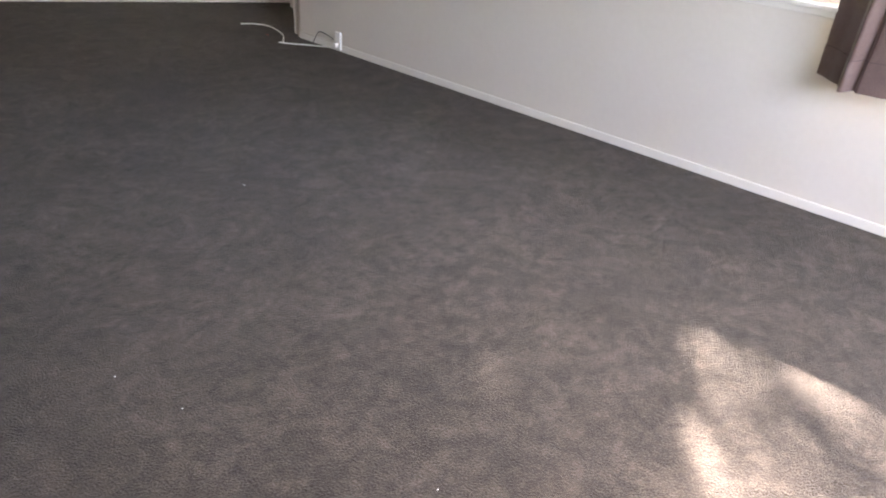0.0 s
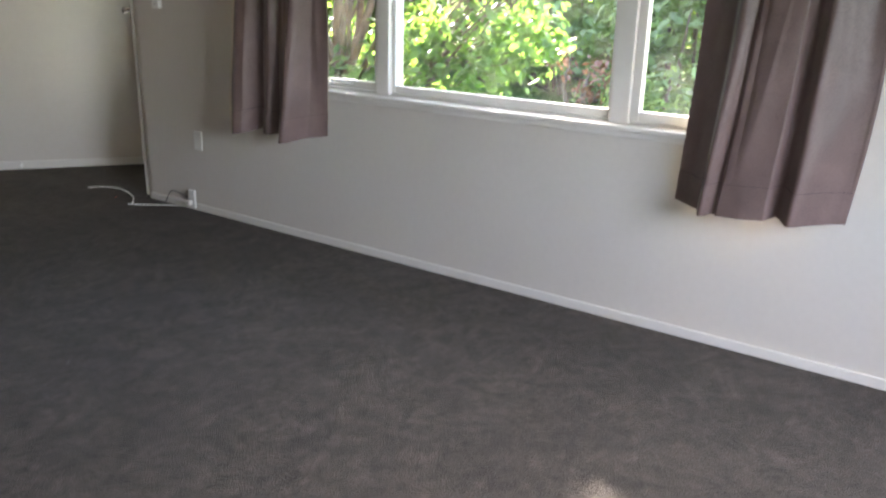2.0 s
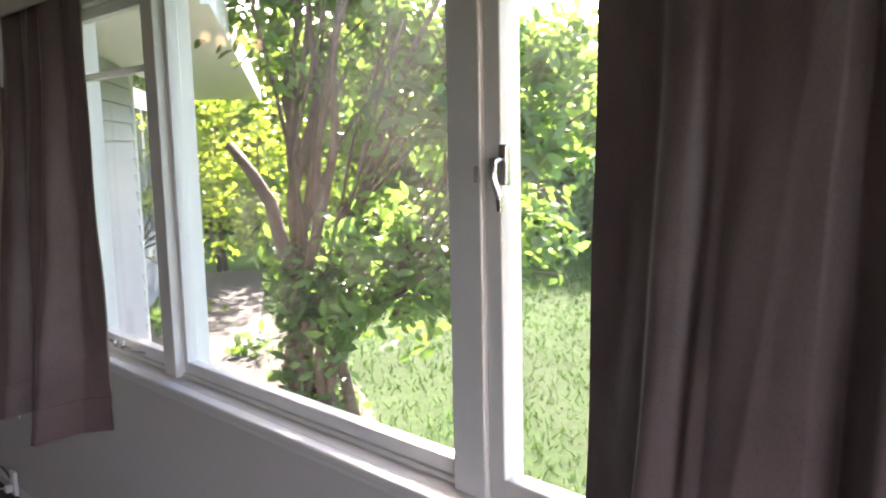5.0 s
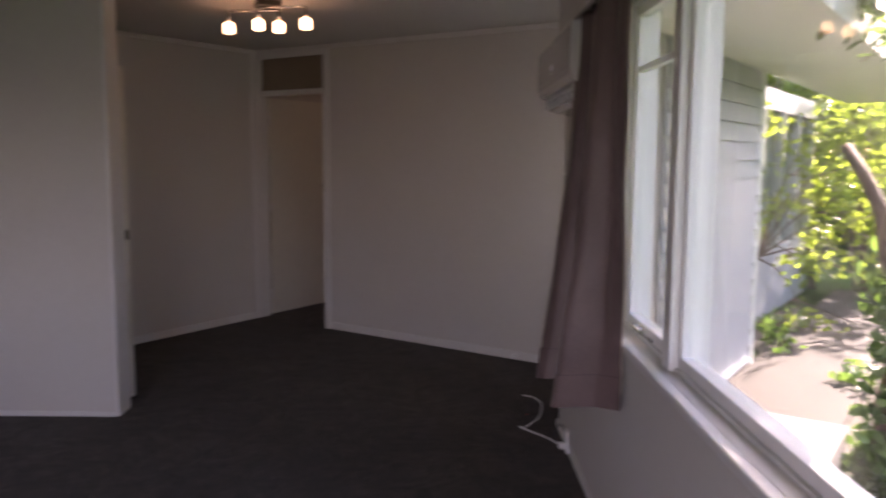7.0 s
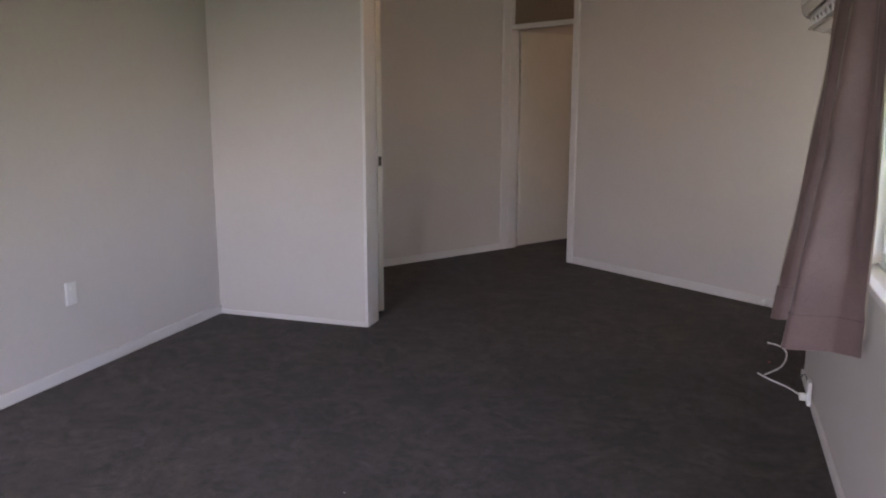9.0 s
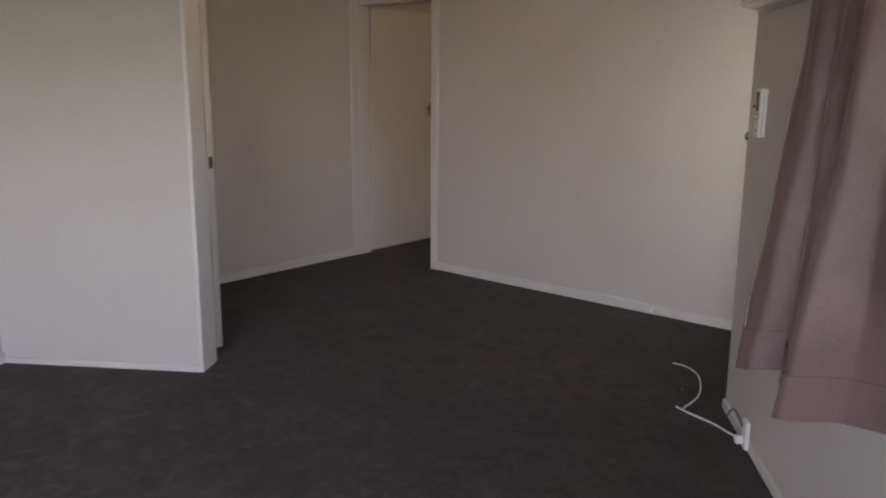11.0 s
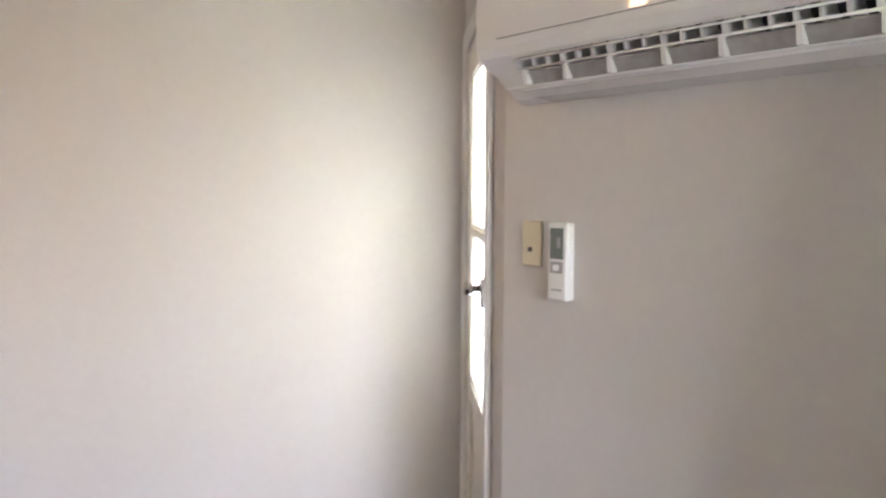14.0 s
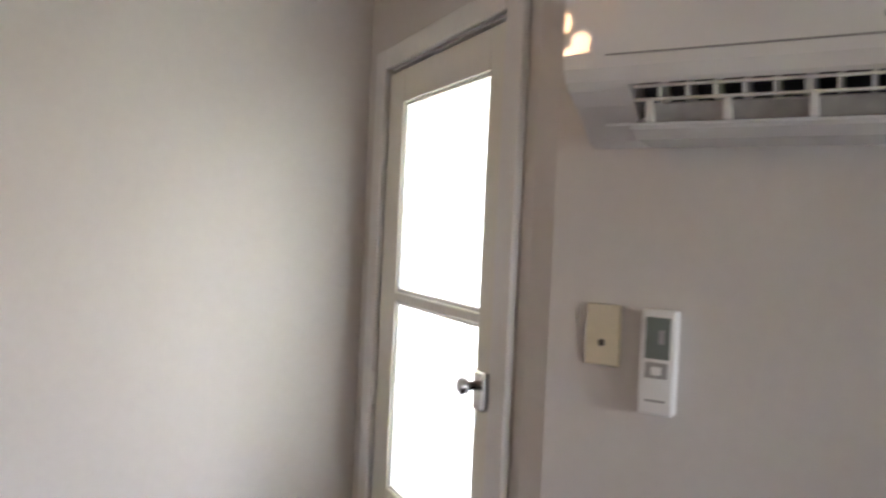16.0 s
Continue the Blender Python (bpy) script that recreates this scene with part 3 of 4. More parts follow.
# ---------------------------------------------------------------- heat pump and wall fittings
def extrude_profile(profile, ya, yb):
    bm = bmesh.new()
    a = [bm.verts.new((x, ya, z)) for x, z in profile]
    b = [bm.verts.new((x, yb, z)) for x, z in profile]
    n = len(profile)
    for k in range(n):
        bm.faces.new((a[k], a[(k + 1) % n], b[(k + 1) % n], b[k]))
    bm.faces.new(a[::-1])
    bm.faces.new(b)
    return bm


HP0, HP1, LV0, LV1 = -0.128, -1.16, -0.232, -1.06
hp = thing("heat_pump", Matrix.Translation((0, 0.0255, -0.0563)) @ Matrix.Diagonal((0.76, 1.037, 1.037, 1)), "glossy white wall-mounted heat pump with open louvres", "heat pump")
top = [(-0.001, 1.995), (-0.17, 1.995), (-0.200, 1.988), (-0.2125, 1.968), (-0.2130, 1.90), (-0.2125, 1.818), (-0.208, 1.795), (-0.196, 1.775)]
hollow = top + [(-0.188, 1.769), (-0.115, 1.802), (-0.06, 1.76), (-0.075, 1.725), (-0.150, 1.708), (-0.146, 1.700), (-0.10, 1.688), (-0.001, 1.682)]
closed = top + [(-0.176, 1.762), (-0.13, 1.742), (-0.075, 1.712), (-0.04, 1.692), (-0.001, 1.682)]
hp_body = part("body", extrude_profile(hollow, LV0, LV1), M_GLOSSW, hp)
for ya, yb in ((HP0, LV0), (LV1, HP1)):
    bm = extrude_profile(closed, ya, yb)
    part("end_section", bm, M_GLOSSW, hp)
part("panel_seam", extrude_profile([(-0.2135, 1.8125), (-0.2135, 1.8155), (-0.205, 1.8155), (-0.205, 1.8125)], -0.20, -1.10), M_GREYP, hp_body)
part("inner_duct", extrude_profile([(-0.113, 1.7995), (-0.063, 1.760), (-0.077, 1.7265), (-0.081, 1.7275), (-0.067, 1.758), (-0.115, 1.795)], LV0 - 0.001, LV1 + 0.001), M_DARK, hp_body, "dark fan duct")
k = 0
y = LV0 - 0.045
while y > LV1 + 0.02:
    wide = k % 6 == 5
    part("vane", extrude_profile([(-0.168, 1.768), (-0.12, 1.79), (-0.085, 1.752), (-0.12, 1.742), (-0.160, 1.745)], y, y - (0.012 if wide else 0.005)), M_WHITE, hp, "white vertical louvre vane")
    y -= 0.043
    k += 1
for x, z, r in ((-0.178, 1.744, 0.0028), (-0.189, 1.764, 0.0026)):
    part("louvre_rod", tube([(x, LV0 - 0.012, z), (x, LV1 + 0.01, z)], r, 6), M_WHITE, hp, smooth=True)
flap = part("flap", extrude_profile([(-0.152, 1.706), (-0.176, 1.7045), (-0.178, 1.7075), (-0.152, 1.7105)], LV0 + 0.035, LV1 - 0.035), M_WHITE, hp, "narrow white air flap")
part("flap_blade", extrude_profile([(-0.150, 1.7115), (-0.174, 1.736), (-0.172, 1.739), (-0.147, 1.7145)], LV0 - 0.03, LV1 + 0.02), M_GREYP, hp)
for y in (LV0 - 0.03, LV0 - 0.15, LV0 - 0.27, LV0 - 0.40, LV0 - 0.52, LV0 - 0.66, LV0 - 0.79):
    part("flap_post", extrude_profile([(-0.152, 1.710), (-0.176, 1.710), (-0.182, 1.742), (-0.172, 1.746)], y, y - 0.011), M_WHITE, flap, smooth=False)
part("badge", extrude_profile([(-0.2128, 1.836), (-0.2140, 1.836), (-0.2140, 1.844), (-0.2128, 1.844)], -0.592, -0.690), M_GREYP, hp, "small grey maker's badge")
for ya, za, w, h in ((-0.606, 1.8580, 0.004, 0.014), (-0.600, 1.8645, 0.014, 0.0035), (-0.626, 1.8520, 0.004, 0.026), (-0.640, 1.8520, 0.004, 0.026), (-0.626, 1.8520, 0.018, 0.004), (-0.655, 1.8520, 0.004, 0.026), (-0.664, 1.8745, 0.014, 0.0035), (-0.672, 1.8520, 0.004, 0.026)):
    part("display_bar", boxed(-0.2142, -0.2128, ya - w, ya, za, za + h), M_LED, hp, "faint violet lit display segment")

rem = thing("remote_control", Matrix.Translation((-0.001, -0.252, 1.305)), "white heat pump remote in a wall holder", "remote control")
part("holder", boxed(-0.012, 0.0, -0.033, 0.029, -0.091, 0.094, 0.004), M_WHITE, rem)
part("case", boxed(-0.028, -0.012, -0.034, 0.030, -0.092, 0.096, 0.005), M_WHITE, rem)
part("screen", boxed(-0.0295, -0.0275, -0.024, 0.020, 0.008, 0.082, 0.001), M_LCD, rem, "grey-green liquid crystal screen")
part("screen_digit", boxed(-0.0302, -0.0295, -0.014, -0.004, 0.035, 0.060), M_GREYP, rem)
part("key_pad", boxed(-0.0295, -0.0275, -0.022, 0.018, -0.026, 0.002, 0.002), M_GREYP, rem)
part("button", boxed(-0.0315, -0.029, -0.011, 0.007, -0.020, -0.005, 0.003), M_WHITE, rem)
part("maker_mark", boxed(-0.0287, -0.0278, -0.020, 0.016, -0.068, -0.064), M_GREYP, rem)

sw = thing("light_switch", Matrix.Translation((-0.001, -0.144, 1.343)), "yellowed cream plastic light switch plate", "switch")
part("plate", boxed(-0.009, 0.0, -0.034, 0.034, -0.057, 0.057, 0.004), M_CREAM, sw)
part("toggle", boxed(-0.017, -0.009, -0.005, 0.005, -0.020, -0.008, 0.002), M_BRONZE, sw)


def outlet(m, label, kind, two=True):
    o = thing(kind, m, label, "socket")
    part("plate", boxed(-0.010, 0.0, -0.036, 0.036, -0.058, 0.058, 0.004), M_WHITE, o)
    if two:
        for z in (-0.028, 0.028):
            part("rocker", boxed(-0.014, -0.010, -0.009, 0.009, z - 0.008, z + 0.008, 0.002), M_WHITE, o)
    return o


outlet(Matrix.Translation((-0.001, -0.545, 0.447)), "white plastic wall plate beneath the curtain", "wall_plate", False)
outlet(pose(-3.532, -1.205, 0.433, 0, 0, 180), "white plastic double power socket low on the wall", "power_socket")
ps = thing("cable_outlet", Matrix.Translation((-0.015, -0.475, 0.005)), "small white cable outlet on the skirting", "socket")
part("plate", boxed(-0.018, 0.0, -0.028, 0.028, 0.01, 0.125, 0.004), M_WHITE, ps)
part("plug", boxed(-0.05, -0.018, -0.016, 0.016, 0.03, 0.062, 0.006), M_WHITE, ps)
pf = thing("door_stop", WG @ Matrix.Translation((-0.885, 1.112, 0.03)), "small white rubber door stop on the skirting", "door stop")
part("stop", lathe([(0.013, 0), (0.011, 0.03), (0.015, 0.034), (0.014, 0.05)], pose(0, 0, 0, 90, 0, 0), 14), M_WHITE, pf, smooth=True)


def spline(pts, n=10):
    out = []
    p = [Vector(q) for q in pts]
    p = [p[0] * 2 - p[1]] + p + [p[-1] * 2 - p[-2]]
    for i in range(1, len(p) - 2):
        for k in range(n):
            t = k / n
            out.append(0.5 * ((2 * p[i]) + (p[i + 1] - p[i - 1]) * t + (2 * p[i - 1] - 5 * p[i] + 4 * p[i + 1] - p[i + 2]) * t * t + (3 * p[i] - p[i - 1] - 3 * p[i + 1] + p[i + 2]) * t ** 3))
    return out + [p[-2]]


cable = tagged(mesh_ob("aerial_cable", tube(spline([(-0.143, 0.497, 0.012), (-0.085, 0.42, 0.02), (-0.061, 0.254, 0.03), (-0.10, 0.05, 0.02), (-0.19, -0.085, 0.008)]), 0.0042, 8), M_WHITE, smooth=True), "thin white cable lying loose on the carpet", "cable")
cable2 = tagged(mesh_ob("aerial_cable", tube(spline([(-0.222, -0.082, 0.012), (-0.17, -0.14, 0.006), (-0.092, -0.237, 0.006), (-0.045, -0.34, 0.01), (-0.03, -0.43, 0.03), (-0.045, -0.475, 0.05)]), 0.0045, 8), M_WHITE, smooth=True), "white cable running from the outlet across the carpet", "cable")
cable3 = tagged(mesh_ob("aerial_cable", tube(spline([(-0.055, -0.24, 0.02), (-0.03, -0.27, 0.09), (-0.02, -0.33, 0.09), (-0.02, -0.42, 0.07)]), 0.003, 6), M_DARK, smooth=True), "short dark cable stub by the skirting", "cable")

# ceiling light with four lit shades
LAMP = Vector((-1.70, 0.59, CEIL))
light = thing("ceiling_light", Matrix.Translation(LAMP), "dark metal ceiling spot bar with four lit glass shades", "ceiling light")
part("base_plate", boxed(-0.07, 0.07, -0.07, 0.07, -0.03, 0.0, 0.004, m=pose(0, 0, 0, 0, 0, 20)), M_BRONZE, light)
heads = [(-0.26, 0.10), (-0.05, -0.035), (0.055, 0.05), (0.24, -0.085)]
for a, b in ((0, 2), (1, 3)):
    part("arm", tube([(heads[a][0], heads[a][1], -0.04), (heads[b][0], heads[b][1], -0.04)], 0.007), M_CHROME, light, smooth=True)
for hx, hy in heads:
    st = part("stem", tube([(hx, hy, -0.04), (hx, hy, -0.112)], 0.008), M_CHROME, light, smooth=True)
    part("shade", lathe([(0.016, -0.106), (0.031, -0.114), (0.034, -0.135), (0.032, -0.170), (0.025, -0.174)], Matrix.Translation((hx, hy, 0)), 20), M_BULB, st, "lit frosted glass shade", True)
hall_lamp = thing("bedroom_light", WG @ Matrix.Translation((-2.5, 2.9, CEIL)), "small lit ceiling light in the room beyond", "ceiling light")
part("shade", lathe([(0.06, 0), (0.10, -0.03), (0.09, -0.09), (0.04, -0.11)], None, 20), glowing("warm_shade", (1.0, 0.68, 0.40), 1.2), hall_lamp, smooth=True)


def crumb(x, y, r, mat, label):
    bm = bmesh.new()
    bmesh.ops.create_icosphere(bm, subdivisions=1, radius=r, matrix=Matrix.Translation((0, 0, r * 0.5)) @ Matrix.Diagonal((1.3, 0.8, 0.6, 1)))
    ob = tagged(mesh_ob("lint_crumb", bm, mat, smooth=True), label, "crumb")
    ob.location = (x, y, 0.0)


for cx, cy in ((-2.705, -2.779), (-2.341, -3.707), (-2.637, -3.028), (-1.7, -1.9)):
    crumb(cx, cy, 0.0028, M_WHITE, "tiny white crumb of lint on the carpet")
crumb(-0.154, 0.156, 0.006, material("red_plastic", (0.5, 0.09, 0.07), 0.4, bump=None), "tiny red plastic scrap on the carpet")


# ---------------------------------------------------------------- outside
GROUND = -0.5
bm = bmesh.new()
bmesh.ops.create_grid(bm, x_segments=2, y_segments=2, size=400, matrix=Matrix.Translation((0, 0, GROUND)))
setting("ground", bm, M_LAWN, label="sunny green lawn with dappled shade")
setting("path", prism([wing(0.14, 1.3), wing(1.15, 1.3), wing(1.15, 9.0), wing(0.14, 9.0)], GROUND, GROUND + 0.06), M_CONC, label="worn earth path with leaf litter along the house")
setting("porch", prism([wing(0.13, -0.2), wing(1.3, -0.2), wing(1.3, 1.29), wing(0.13, 1.29)], GROUND, -0.12), M_PORCH, label="pale concrete porch by the glazed door")
setting("garden_bed", prism([(1.75, -0.2), (2.3, -0.35), (2.9, 0.6), (3.6, 2.2), (4.4, 4.6), (4.0, 6.2), (2.9, 5.0), (2.2, 2.2)], GROUND - 0.1, GROUND + 0.02), M_SOIL, label="bare soil bed under the tree")
setting("eaves", prism([(0.15, -6.4), (0.62, -6.4), (0.62, -0.55), wing(1.15, -0.1), wing(1.15, 9.0), wing(0.13, 9.0), wing(0.13, 0.1), (0.15, 0.0)], 2.26, 2.42), M_SOFFIT, label="white painted boarded eaves")
setting("fascia_wing", prism([wing(1.15, -0.1), wing(1.19, -0.1), wing(1.19, 9.0), wing(1.15, 9.0)], 2.22, 2.44), M_SOFFIT, label="white painted fascia board")

clad = thing("clad_wall", WG, "grey painted weatherboard wall of the wing", "house wall")
part("wall_core", boxed(0.0, 0.12, 1.23, 3.75, GROUND, 2.3), M_BOARD, clad)
for k in range(17):
    z = GROUND + 0.1 + 0.155 * k
    b = bmesh.new()
    vs = [b.verts.new(p) for p in ((0.121, 1.23, z), (0.166, 1.23, z), (0.128, 1.23, z + 0.17), (0.121, 1.23, z + 0.17), (0.121, 3.75, z), (0.166, 3.75, z), (0.128, 3.75, z + 0.17), (0.121, 3.75, z + 0.17))]
    for f in ((0, 1, 2, 3), (7, 6, 5, 4), (0, 4, 5, 1), (1, 5, 6, 2), (2, 6, 7, 3), (3, 7, 4, 0)):
        b.faces.new([vs[i] for i in f])
    part("weatherboard", b, M_BOARD, clad)
part("corner_board", boxed(0.12, 0.165, 3.75, 3.84, GROUND, 2.26, 0.004), M_SOFFIT, clad)
far = thing("glazed_wing", WG, "far end of the house with tall white-framed windows", "house wall")
part("wall_core", boxed(-0.45, -0.30, 3.76, 9.0, GROUND, 0.35), M_BOARD, far)
part("wall_head", boxed(-0.45, -0.30, 3.76, 9.0, 2.05, 2.3), M_BOARD, far)
for k in range(6):
    v = 3.78 + k * 1.04
    part("post", boxed(-0.45, -0.28, v, v + 0.09, 0.35, 2.05, 0.004), M_STAIN, far)
    if k < 5:
        g = part("pane", boxed(-0.38, -0.372, v + 0.09, v + 1.04, 0.35, 2.05), M_GLASS, far)
        part("blind", boxed(-0.44, -0.42, v + 0.09, v + 1.04, 0.35, 2.05), M_BLIND, far, "grey-green drawn blind")


def leaf_mesh(name, places, normals, sizes, mat, parent, rnd, long=1.9):
    """Many bent leaves, each its own island, joined into one mesh."""
    n = len(places)
    c = np.array(places, float)
    nrm = np.array(normals, float)
    nrm /= np.linalg.norm(nrm, axis=1)[:, None] + 1e-9
    a = rnd.normal(size=(n, 3))
    a -= nrm * (a * nrm).sum(1)[:, None]
    a /= np.linalg.norm(a, axis=1)[:, None] + 1e-9
    b = np.cross(nrm, a)
    s = np.array(sizes, float)[:, None]
    tip, base = c + a * s * long / 2 - nrm * s * 0.22, c - a * s * long / 2
    mid = c + nrm * s * 0.02
    w1, w2 = b * s * 0.42, b * s * 0.36
    l0, r0 = c - a * s * 0.15 * long + w1 + nrm * s * 0.10, c - a * s * 0.15 * long - w1 + nrm * s * 0.10
    l1, r1 = c + a * s * 0.2 * long + w2 + nrm * s * 0.05, c + a * s * 0.2 * long - w2 + nrm * s * 0.05
    verts = np.stack([base, l0, l1, tip, r1, r0, mid], 1).reshape(-1, 3)
    one = np.array([(0, 6, 1), (1, 6, 2), (2, 6, 3), (0, 5, 6), (5, 4, 6), (4, 3, 6)])
    faces = (one[None] + 7 * np.arange(n)[:, None, None]).reshape(-1, 3)
    me = bpy.data.meshes.new(name)
    me.from_pydata(verts.tolist(), [], faces.tolist())
    me.polygons.foreach_set("use_smooth", np.ones(len(me.polygons), bool))
    me.materials.append(mat)
    ob = new(name, me)
    if parent:
        ob.parent = parent
        ob.matrix_parent_inverse = parent.matrix_world.inverted()
    return ob


def clumps(rnd, centres, per, spread, size, up=0.5):
    """Leaves in rosettes about twig ends, scattered round each centre (x, y, z, radius)."""
    places, normals, sizes = [], [], []
    for x, y, z, r in centres:
        twigs = max(3, int(per * r * r))
        d = rnd.normal(size=(twigs, 3))
        d /= np.linalg.norm(d, axis=1)[:, None]
        t = np.array((x, y, z)) + d * r * rnd.uniform(0.45, 1.0, (twigs, 1)) * np.array((1, 1, 0.8))
        for p, q in zip(t, d):
            k = rnd.integers(5, 10)
            o = rnd.normal(size=(k, 3)) * spread
            places.extend(p + o)
            normals.extend(q * 0.6 + np.array((0, 0, up)) + rnd.normal(size=(k, 3)) * 0.5)
            sizes.extend(rnd.uniform(0.7, 1.25, k) * size)
    return places, normals, sizes


def tree(name, base, stems, crown, mat, label, leaf, per, seed, spread=0.09):
    rnd = np.random.default_rng(seed)
    t = thing(name, Matrix.Translation(base), label, "tree")
    inv = t.matrix_world.inverted()
    bx, by, bz = base
    for tx, ty, tz, r in stems:
        pts = []
        for k in range(7):
            f = k / 6
            pts.append(inv @ Vector((bx + (tx - bx) * f ** 1.3 + rnd.normal() * 0.05 * (k > 0), by + (ty - by) * f ** 1.3 + rnd.normal() * 0.05 * (k > 0), bz + (tz - bz) * f)))
        pts[0].z -= 0.06
        part("limb" if r < 0.08 else "trunk", tube(spline(pts, 4), [r * (1 - 0.75 * k / 24) for k in range(25)], 9), M_BARK, t, smooth=True)
    twig = bmesh.new()
    for x, y, z, r in crown:
        near = min(stems, key=lambda s: (s[0] - x) ** 2 + (s[1] - y) ** 2 + (s[2] - z) ** 2)
        f = 0.55
        p0 = Vector((bx + (near[0] - bx) * f ** 1.3, by + (near[1] - by) * f ** 1.3, bz + (near[2] - bz) * f))
        p1 = Vector((x, y, z))
        mid = p0.lerp(p1, 0.5) + Vector((0, 0, 0.12))
        tube(spline([inv @ p0, inv @ mid, inv @ p1], 5), [0.015 * (1 - 0.75 * k / 10) for k in range(11)], 6, twig)
        for _ in range(3):
            e = p1 + Vector(rnd.normal(size=3) * r * 0.6)
            tube([inv @ p1.lerp(p0, 0.25), inv @ e], [0.010, 0.004], 5, twig)
    part("branches", twig, M_BARK, t, smooth=True)
    leaf_mesh("crown", *clumps(rnd, crown, per, spread, leaf), mat, t, rnd)
    return t


rng = np.random.default_rng(5)
LOW_LOBES = ((2.0, -0.71, 1.1), (2.1, -0.6, 0.75), (2.1, -0.84, 0.58), (2.3, -0.93, 0.89), (2.4, -1.13, 1.05), (2.2, -1.34, 0.83), (2.5, -1.39, 1.1), (1.9, -0.53, 0.61), (1.9, -0.68, 0.98), (2.2, -1.11, 0.66),
             (2.5, -0.53, 1.04), (2.7, -0.72, 1.1), (2.1, 0.18, 0.95), (2.35, -1.55, 0.95))
HIGH_LOBES = ((2.2, -0.92, 2.11), (2.3, -1.07, 1.86), (2.4, -1.3, 2.0), (2.0, -0.98, 1.76), (2.3, -1.14, 1.54), (2.5, -1.4, 1.64), (2.6, -1.45, 1.88), (2.5, -0.42, 2.08), (2.5, -0.79, 1.51), (2.6, -1.15, 1.74),
              (2.7, -1.46, 2.11), (2.1, -0.71, 2.24), (2.3, -1.29, 2.22), (2.0, 0.04, 2.02), (2.4, 0.27, 1.92), (2.1, 0.25, 2.13), (2.4, -1.6, 1.5), (2.6, -1.75, 1.85))
# unseen upper lobes, added to block sun and shape the patch on the carpet
SHADE_LOBES = ((1.9, -0.1, 2.75, 0.45), (2.3, 0.4, 3.0, 0.6), (2.6, 1.0, 3.2, 0.7), (2.0, 0.6, 2.5, 0.45), (1.6, 0.3, 3.2, 0.5), (2.3, -0.2, 3.5, 0.5), (2.6, -0.6, 3.0, 0.4), (2.9, 0.2, 2.6, 0.5), (2.0, -0.42, 2.45, 0.28), (2.2, -1.55, 2.95, 0.3))
crown = [(x, y, z, 0.24) for x, y, z in LOW_LOBES] + [(x, y, z, 0.26) for x, y, z in HIGH_LOBES] + list(SHADE_LOBES)
oak = tree("broadleaf_tree", (1.95, 0.22, GROUND), [(1.88, 0.02, 1.05, 0.11), (1.85, -0.77, 2.6, 0.055), (1.85, -0.6, 2.5, 0.05), (2.0, -1.2, 2.4, 0.045), (1.9, -1.0, 2.2, 0.035), (1.95, -0.4, 3.0, 0.055), (2.1, 0.2, 3.0, 0.05),
                                                    (1.9, -0.15, 2.6, 0.04), (2.3, -1.3, 1.3, 0.03), (2.1, -0.8, 1.0, 0.025), (1.8, -0.45, 2.4, 0.03)],
           crown, M_LEAF, "multi-stemmed evergreen tree with glossy broad leaves", 0.06, 270, 11, 0.075)
part("cut_limb", tube([Vector(p) - Vector((1.95, 0.22, GROUND)) for p in ((1.9, 0.03, 0.72), (1.85, 0.13, 0.92), (1.88, 0.27, 1.16), (1.89, 0.5, 1.36), (1.9, 0.78, 1.55))], [0.055, 0.05, 0.046, 0.04, 0.036], 9), M_BARK, oak, "bare sawn-off limb", True)
tree("small_tree", (2.9, 5.2, GROUND), [(2.7, 4.9, 1.3, 0.035), (3.1, 5.3, 1.7, 0.03), (3.2, 4.8, 1.0, 0.025)],
     [(2.7, 4.9, 1.3, 0.4), (3.1, 5.3, 1.8, 0.45), (3.2, 4.8, 0.9, 0.35), (2.9, 5.2, 0.6, 0.35), (2.6, 5.3, 1.9, 0.35), (3.33, 4.70, 1.60, 0.34), (3.77, 4.70, 1.04, 0.34), (3.36, 4.70, 0.37, 0.34), (3.91, 4.70, 0.33, 0.34), (3.50, 4.70, -0.27, 0.34), (3.78, 4.70, 1.60, 0.34), (3.16, 4.70, 1.00, 0.34), (4.08, 4.70, 0.82, 0.34)], M_LEAF3, "small light green shrub with thin stems", 0.055, 60, 12, 0.07)


def bush(name, centres, mat, label, leaf, per, seed, spread=0.12):
    rnd = np.random.default_rng(seed)
    x, y, z, r = centres[0]
    t = thing(name, Matrix.Translation((x, y, GROUND)), label, "shrub")
    inv = t.matrix_world.inverted()
    for cx, cy, cz, cr in centres:
        bmx = bmesh.new()
        tube([inv @ Vector((cx + 0.1, cy, GROUND - 0.05)), inv @ Vector((cx, cy + 0.1, (cz + GROUND) / 2)), inv @ Vector((cx, cy, cz + cr * 0.3))], [0.05, 0.04, 0.015], 6, bmx)
        part("stem", bmx, M_BARK, t, smooth=True)
    leaf_mesh("foliage", *clumps(rnd, centres, per, spread, leaf, 0.4), mat, t, rnd)
    return t


def hedge_line(p0, p1, n, height, r, rnd):
    out = []
    for k in range(n):
        f = (k + rnd.uniform(0.2, 0.8)) / n
        x, y = p0[0] + (p1[0] - p0[0]) * f, p0[1] + (p1[1] - p0[1]) * f
        for j in range(3):
            out.append((x + rnd.normal() * 0.35, y + rnd.normal() * 0.35, GROUND + height * (0.18 + 0.32 * j) + rnd.normal() * 0.2, r * rnd.uniform(0.8, 1.25)))
    return out


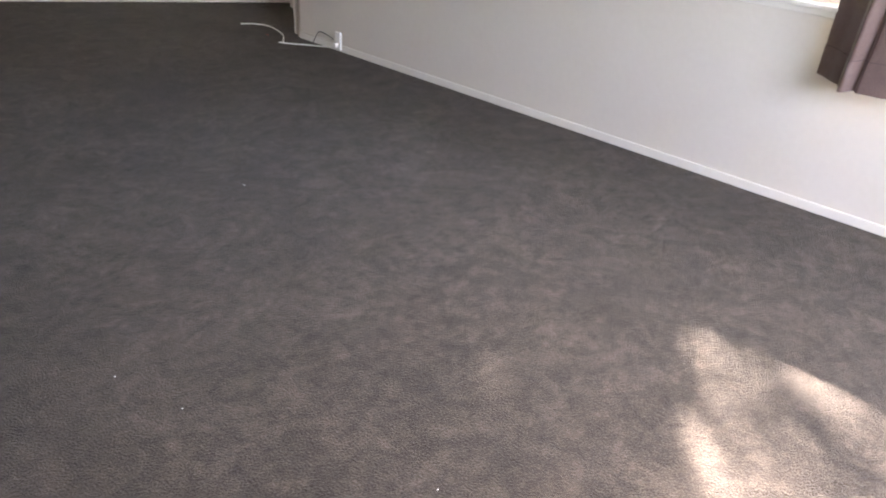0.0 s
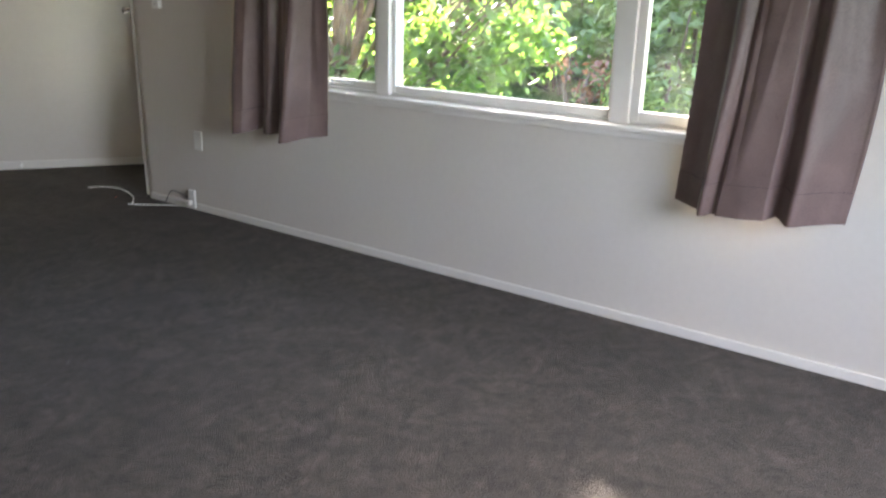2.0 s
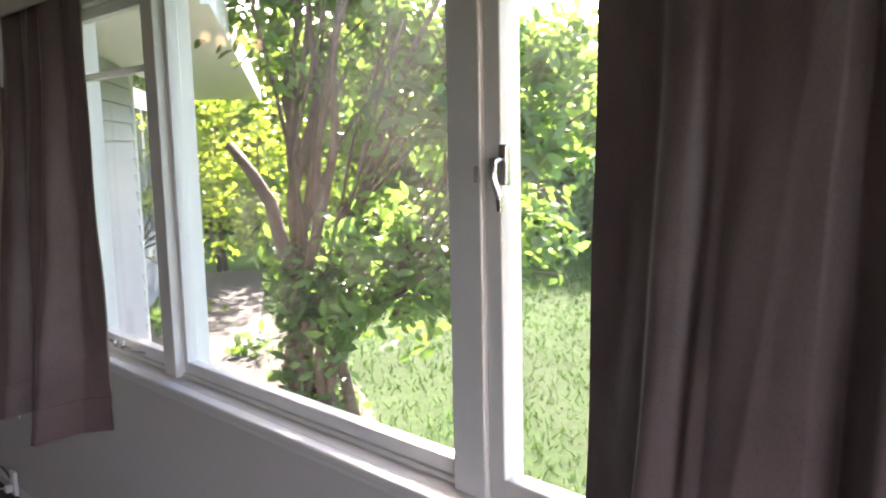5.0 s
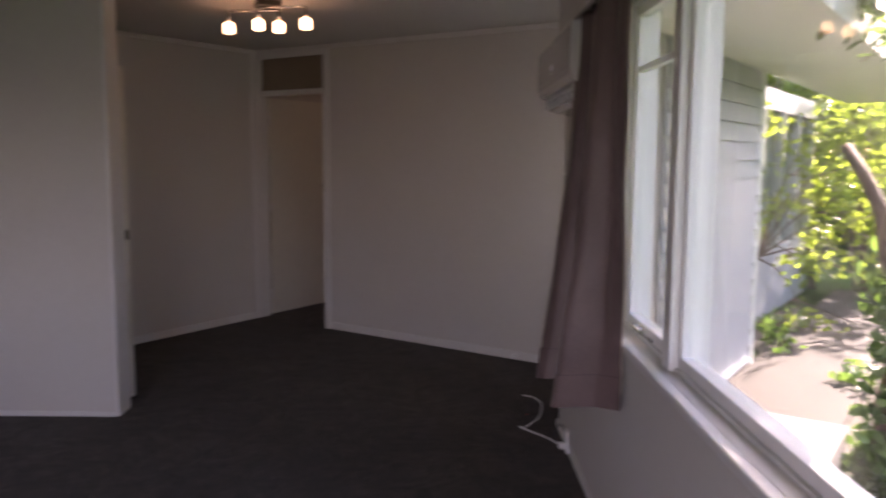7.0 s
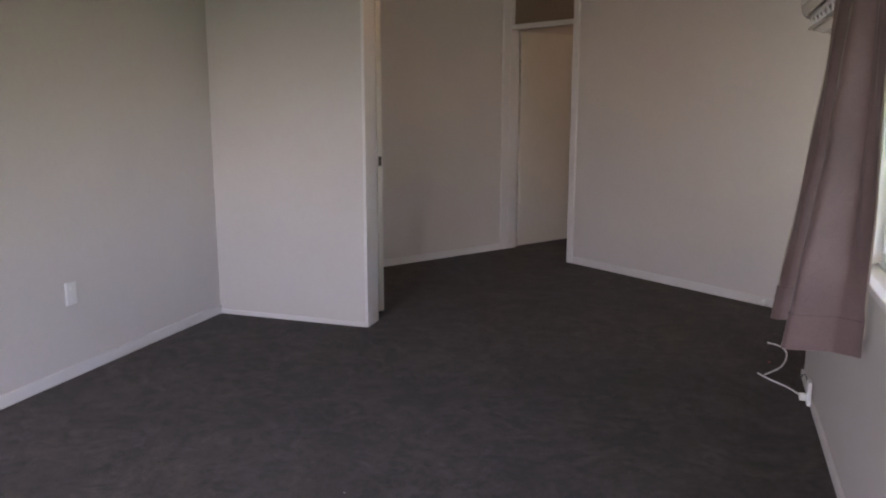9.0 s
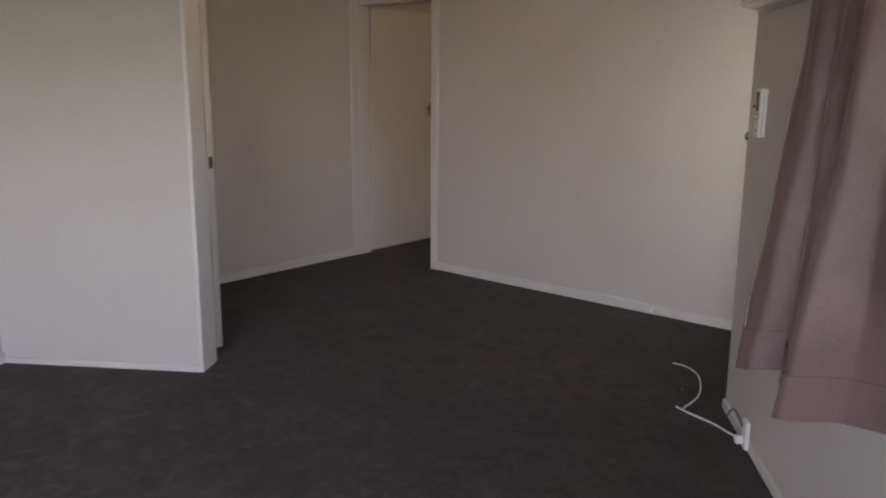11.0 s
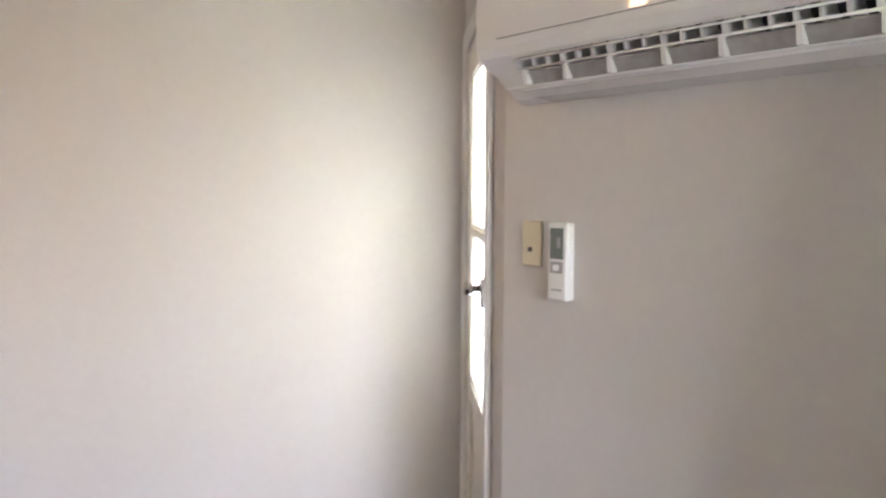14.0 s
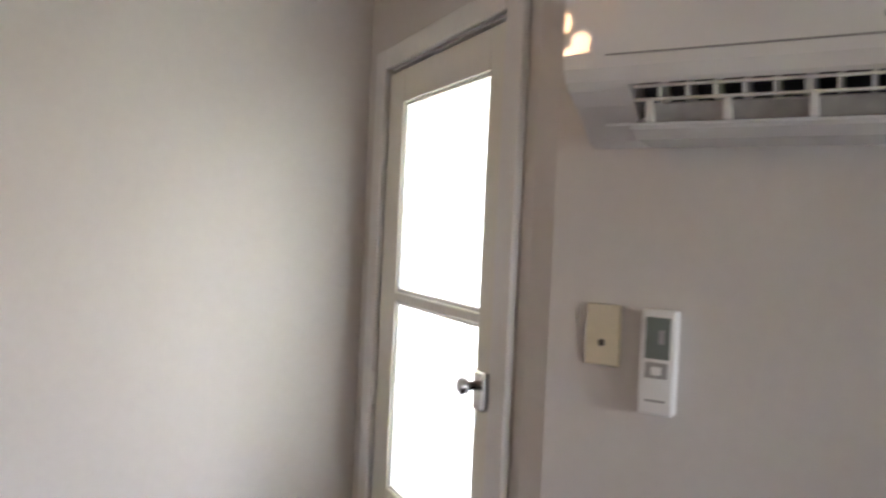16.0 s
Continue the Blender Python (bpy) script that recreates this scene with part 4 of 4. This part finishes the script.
bush("hedge", hedge_line((11.0, 2.2), (9.2, -3.5), 9, 2.9, 0.85, rng), M_LEAF2, "tall dark green hedge along the lawn", 0.12, 60, 21, 0.16)
bush("hedge", hedge_line((14.5, 7.0), (11.2, 2.6), 8, 3.6, 1.05, rng), M_LEAF2, "tall dense green hedge at the garden's end", 0.14, 48, 22, 0.2)
bush("tall_shrubs", hedge_line((9.0, 15.0), (15.5, 8.6), 10, 5.0, 1.5, rng), M_LEAF3, "sunlit yellow-green shrubs far down the garden", 0.18, 34, 23, 0.25)
bush("tall_shrubs", hedge_line((3.5, 13.5), (9.0, 15.5), 8, 4.6, 1.4, rng), M_LEAF3, "bright yellow-green shrubs beyond the path", 0.17, 34, 24, 0.25)
bush("tall_trees", hedge_line((18.0, 10.0), (14.0, -6.0), 10, 4.3, 1.5, rng), M_LEAF3, "tall light green trees behind the hedge", 0.26, 18, 25, 0.35)
bush("russet_shrub", [(8.9, 1.1, 0.05, 0.42), (9.1, 0.75, 0.3, 0.38), (8.8, 1.4, 0.35, 0.3)], M_LEAF4, "russet-leaved shrub at the lawn's edge", 0.07, 90, 26, 0.07)
bush("border_shrub", [(7.9, -1.2, -0.1, 0.5), (8.2, -0.5, 0.0, 0.55), (8.4, 0.2, 0.0, 0.5), (7.6, -2.0, 0.1, 0.6)], M_LEAF2, "low dark shrubs in the border", 0.08, 80, 27, 0.09)
bush("bed_plants", [(3.0, 2.5, -0.4, 0.25), (3.0, 4.2, -0.35, 0.3), (2.8, 3.6, -0.4, 0.22), (3.3, 4.7, -0.35, 0.28)], M_LEAF, "small green plants in the bed under the tree", 0.06, 120, 28, 0.05)
bush("ivy", [(1.9, 0.05, 0.75, 0.2), (1.95, -0.05, 0.5, 0.24), (1.9, 0.0, 0.2, 0.25), (2.0, -0.05, -0.1, 0.26), (1.95, 0.1, -0.3, 0.26), (1.9, -0.25, 0.65, 0.2), (1.95, -0.3, 0.35, 0.2), (1.9, -0.2, -0.35, 0.2), (1.85, 0.2, -0.35, 0.2), (2.0, -0.35, 0.9, 0.2)], M_IVY, "dark glossy ivy climbing the tree's trunk", 0.058, 420, 41, 0.05)
bush("leafy_shrub", [(4.6, 7.6, 0.2, 0.7), (5.3, 7.2, 0.9, 0.8), (6.0, 6.9, 0.3, 0.8), (4.9, 7.8, 1.7, 0.8), (6.2, 7.2, 1.6, 0.85), (5.6, 7.6, 2.4, 0.8), (6.9, 6.6, 0.9, 0.8)], M_LEAF3, "sunlit yellow-green shrub behind the tree", 0.085, 75, 42, 0.12)
edging = thing("bed_edging", Matrix.Translation((8.3, -0.2, GROUND)), "low weathered timber edging of the border", "edging")
part("edging_board", tube([(-1.0, -2.2, 0.06), (-0.45, -0.8, 0.07), (0.1, 0.6, 0.06), (0.7, 1.7, 0.06)], 0.045, 6), M_FENCE, edging)
fence = thing("garden_fence", Matrix.Translation((13.2, 6.0, GROUND)) @ pose(0, 0, 0, 0, 0, 60), "sunlit tan timber paling fence at the garden's end", "fence")
for k in range(16):
    part("paling", boxed(-1.6 + 0.2 * k, -1.42 + 0.2 * k, -0.012, 0.012, -0.03, 1.5 + 0.01 * (k % 3), 0.003), M_FENCE, fence)
for z in (0.35, 1.1):
    part("rail", boxed(-1.62, 1.6, 0.013, 0.05, z, z + 0.08, 0.004), M_FENCE, fence)

# grass blades on the nearer lawn, uncounted
rnd = np.random.default_rng(31)
n = 26000
gx, gy = rnd.uniform(1.6, 11.5, n), rnd.uniform(-4.5, 9.0, n)
keep = gx * math.cos(radians(TURN)) - gy * math.sin(radians(TURN)) > 1.25
gx, gy = gx[keep], gy[keep]
n = len(gx)
h, w, a = rnd.uniform(0.03, 0.075, n), rnd.uniform(0.006, 0.012, n), rnd.uniform(0, 6.28, n)
lean = rnd.normal(size=(n, 2)) * 0.03
c = np.stack([gx, gy, np.full(n, GROUND - 0.002)], 1)
s = np.stack([np.cos(a) * w, np.sin(a) * w, 0 * a], 1)
tip = c + np.stack([lean[:, 0], lean[:, 1], h], 1)
me = bpy.data.meshes.new("lawn_grass")
me.from_pydata(np.stack([c - s, c + s, tip], 1).reshape(-1, 3).tolist(), [], (np.arange(n)[:, None] * 3 + np.arange(3)).tolist())
me.materials.append(M_GRASS)
tagged(new("lawn_grass", me), "short mown green grass blades", "grass", kind="stuff")
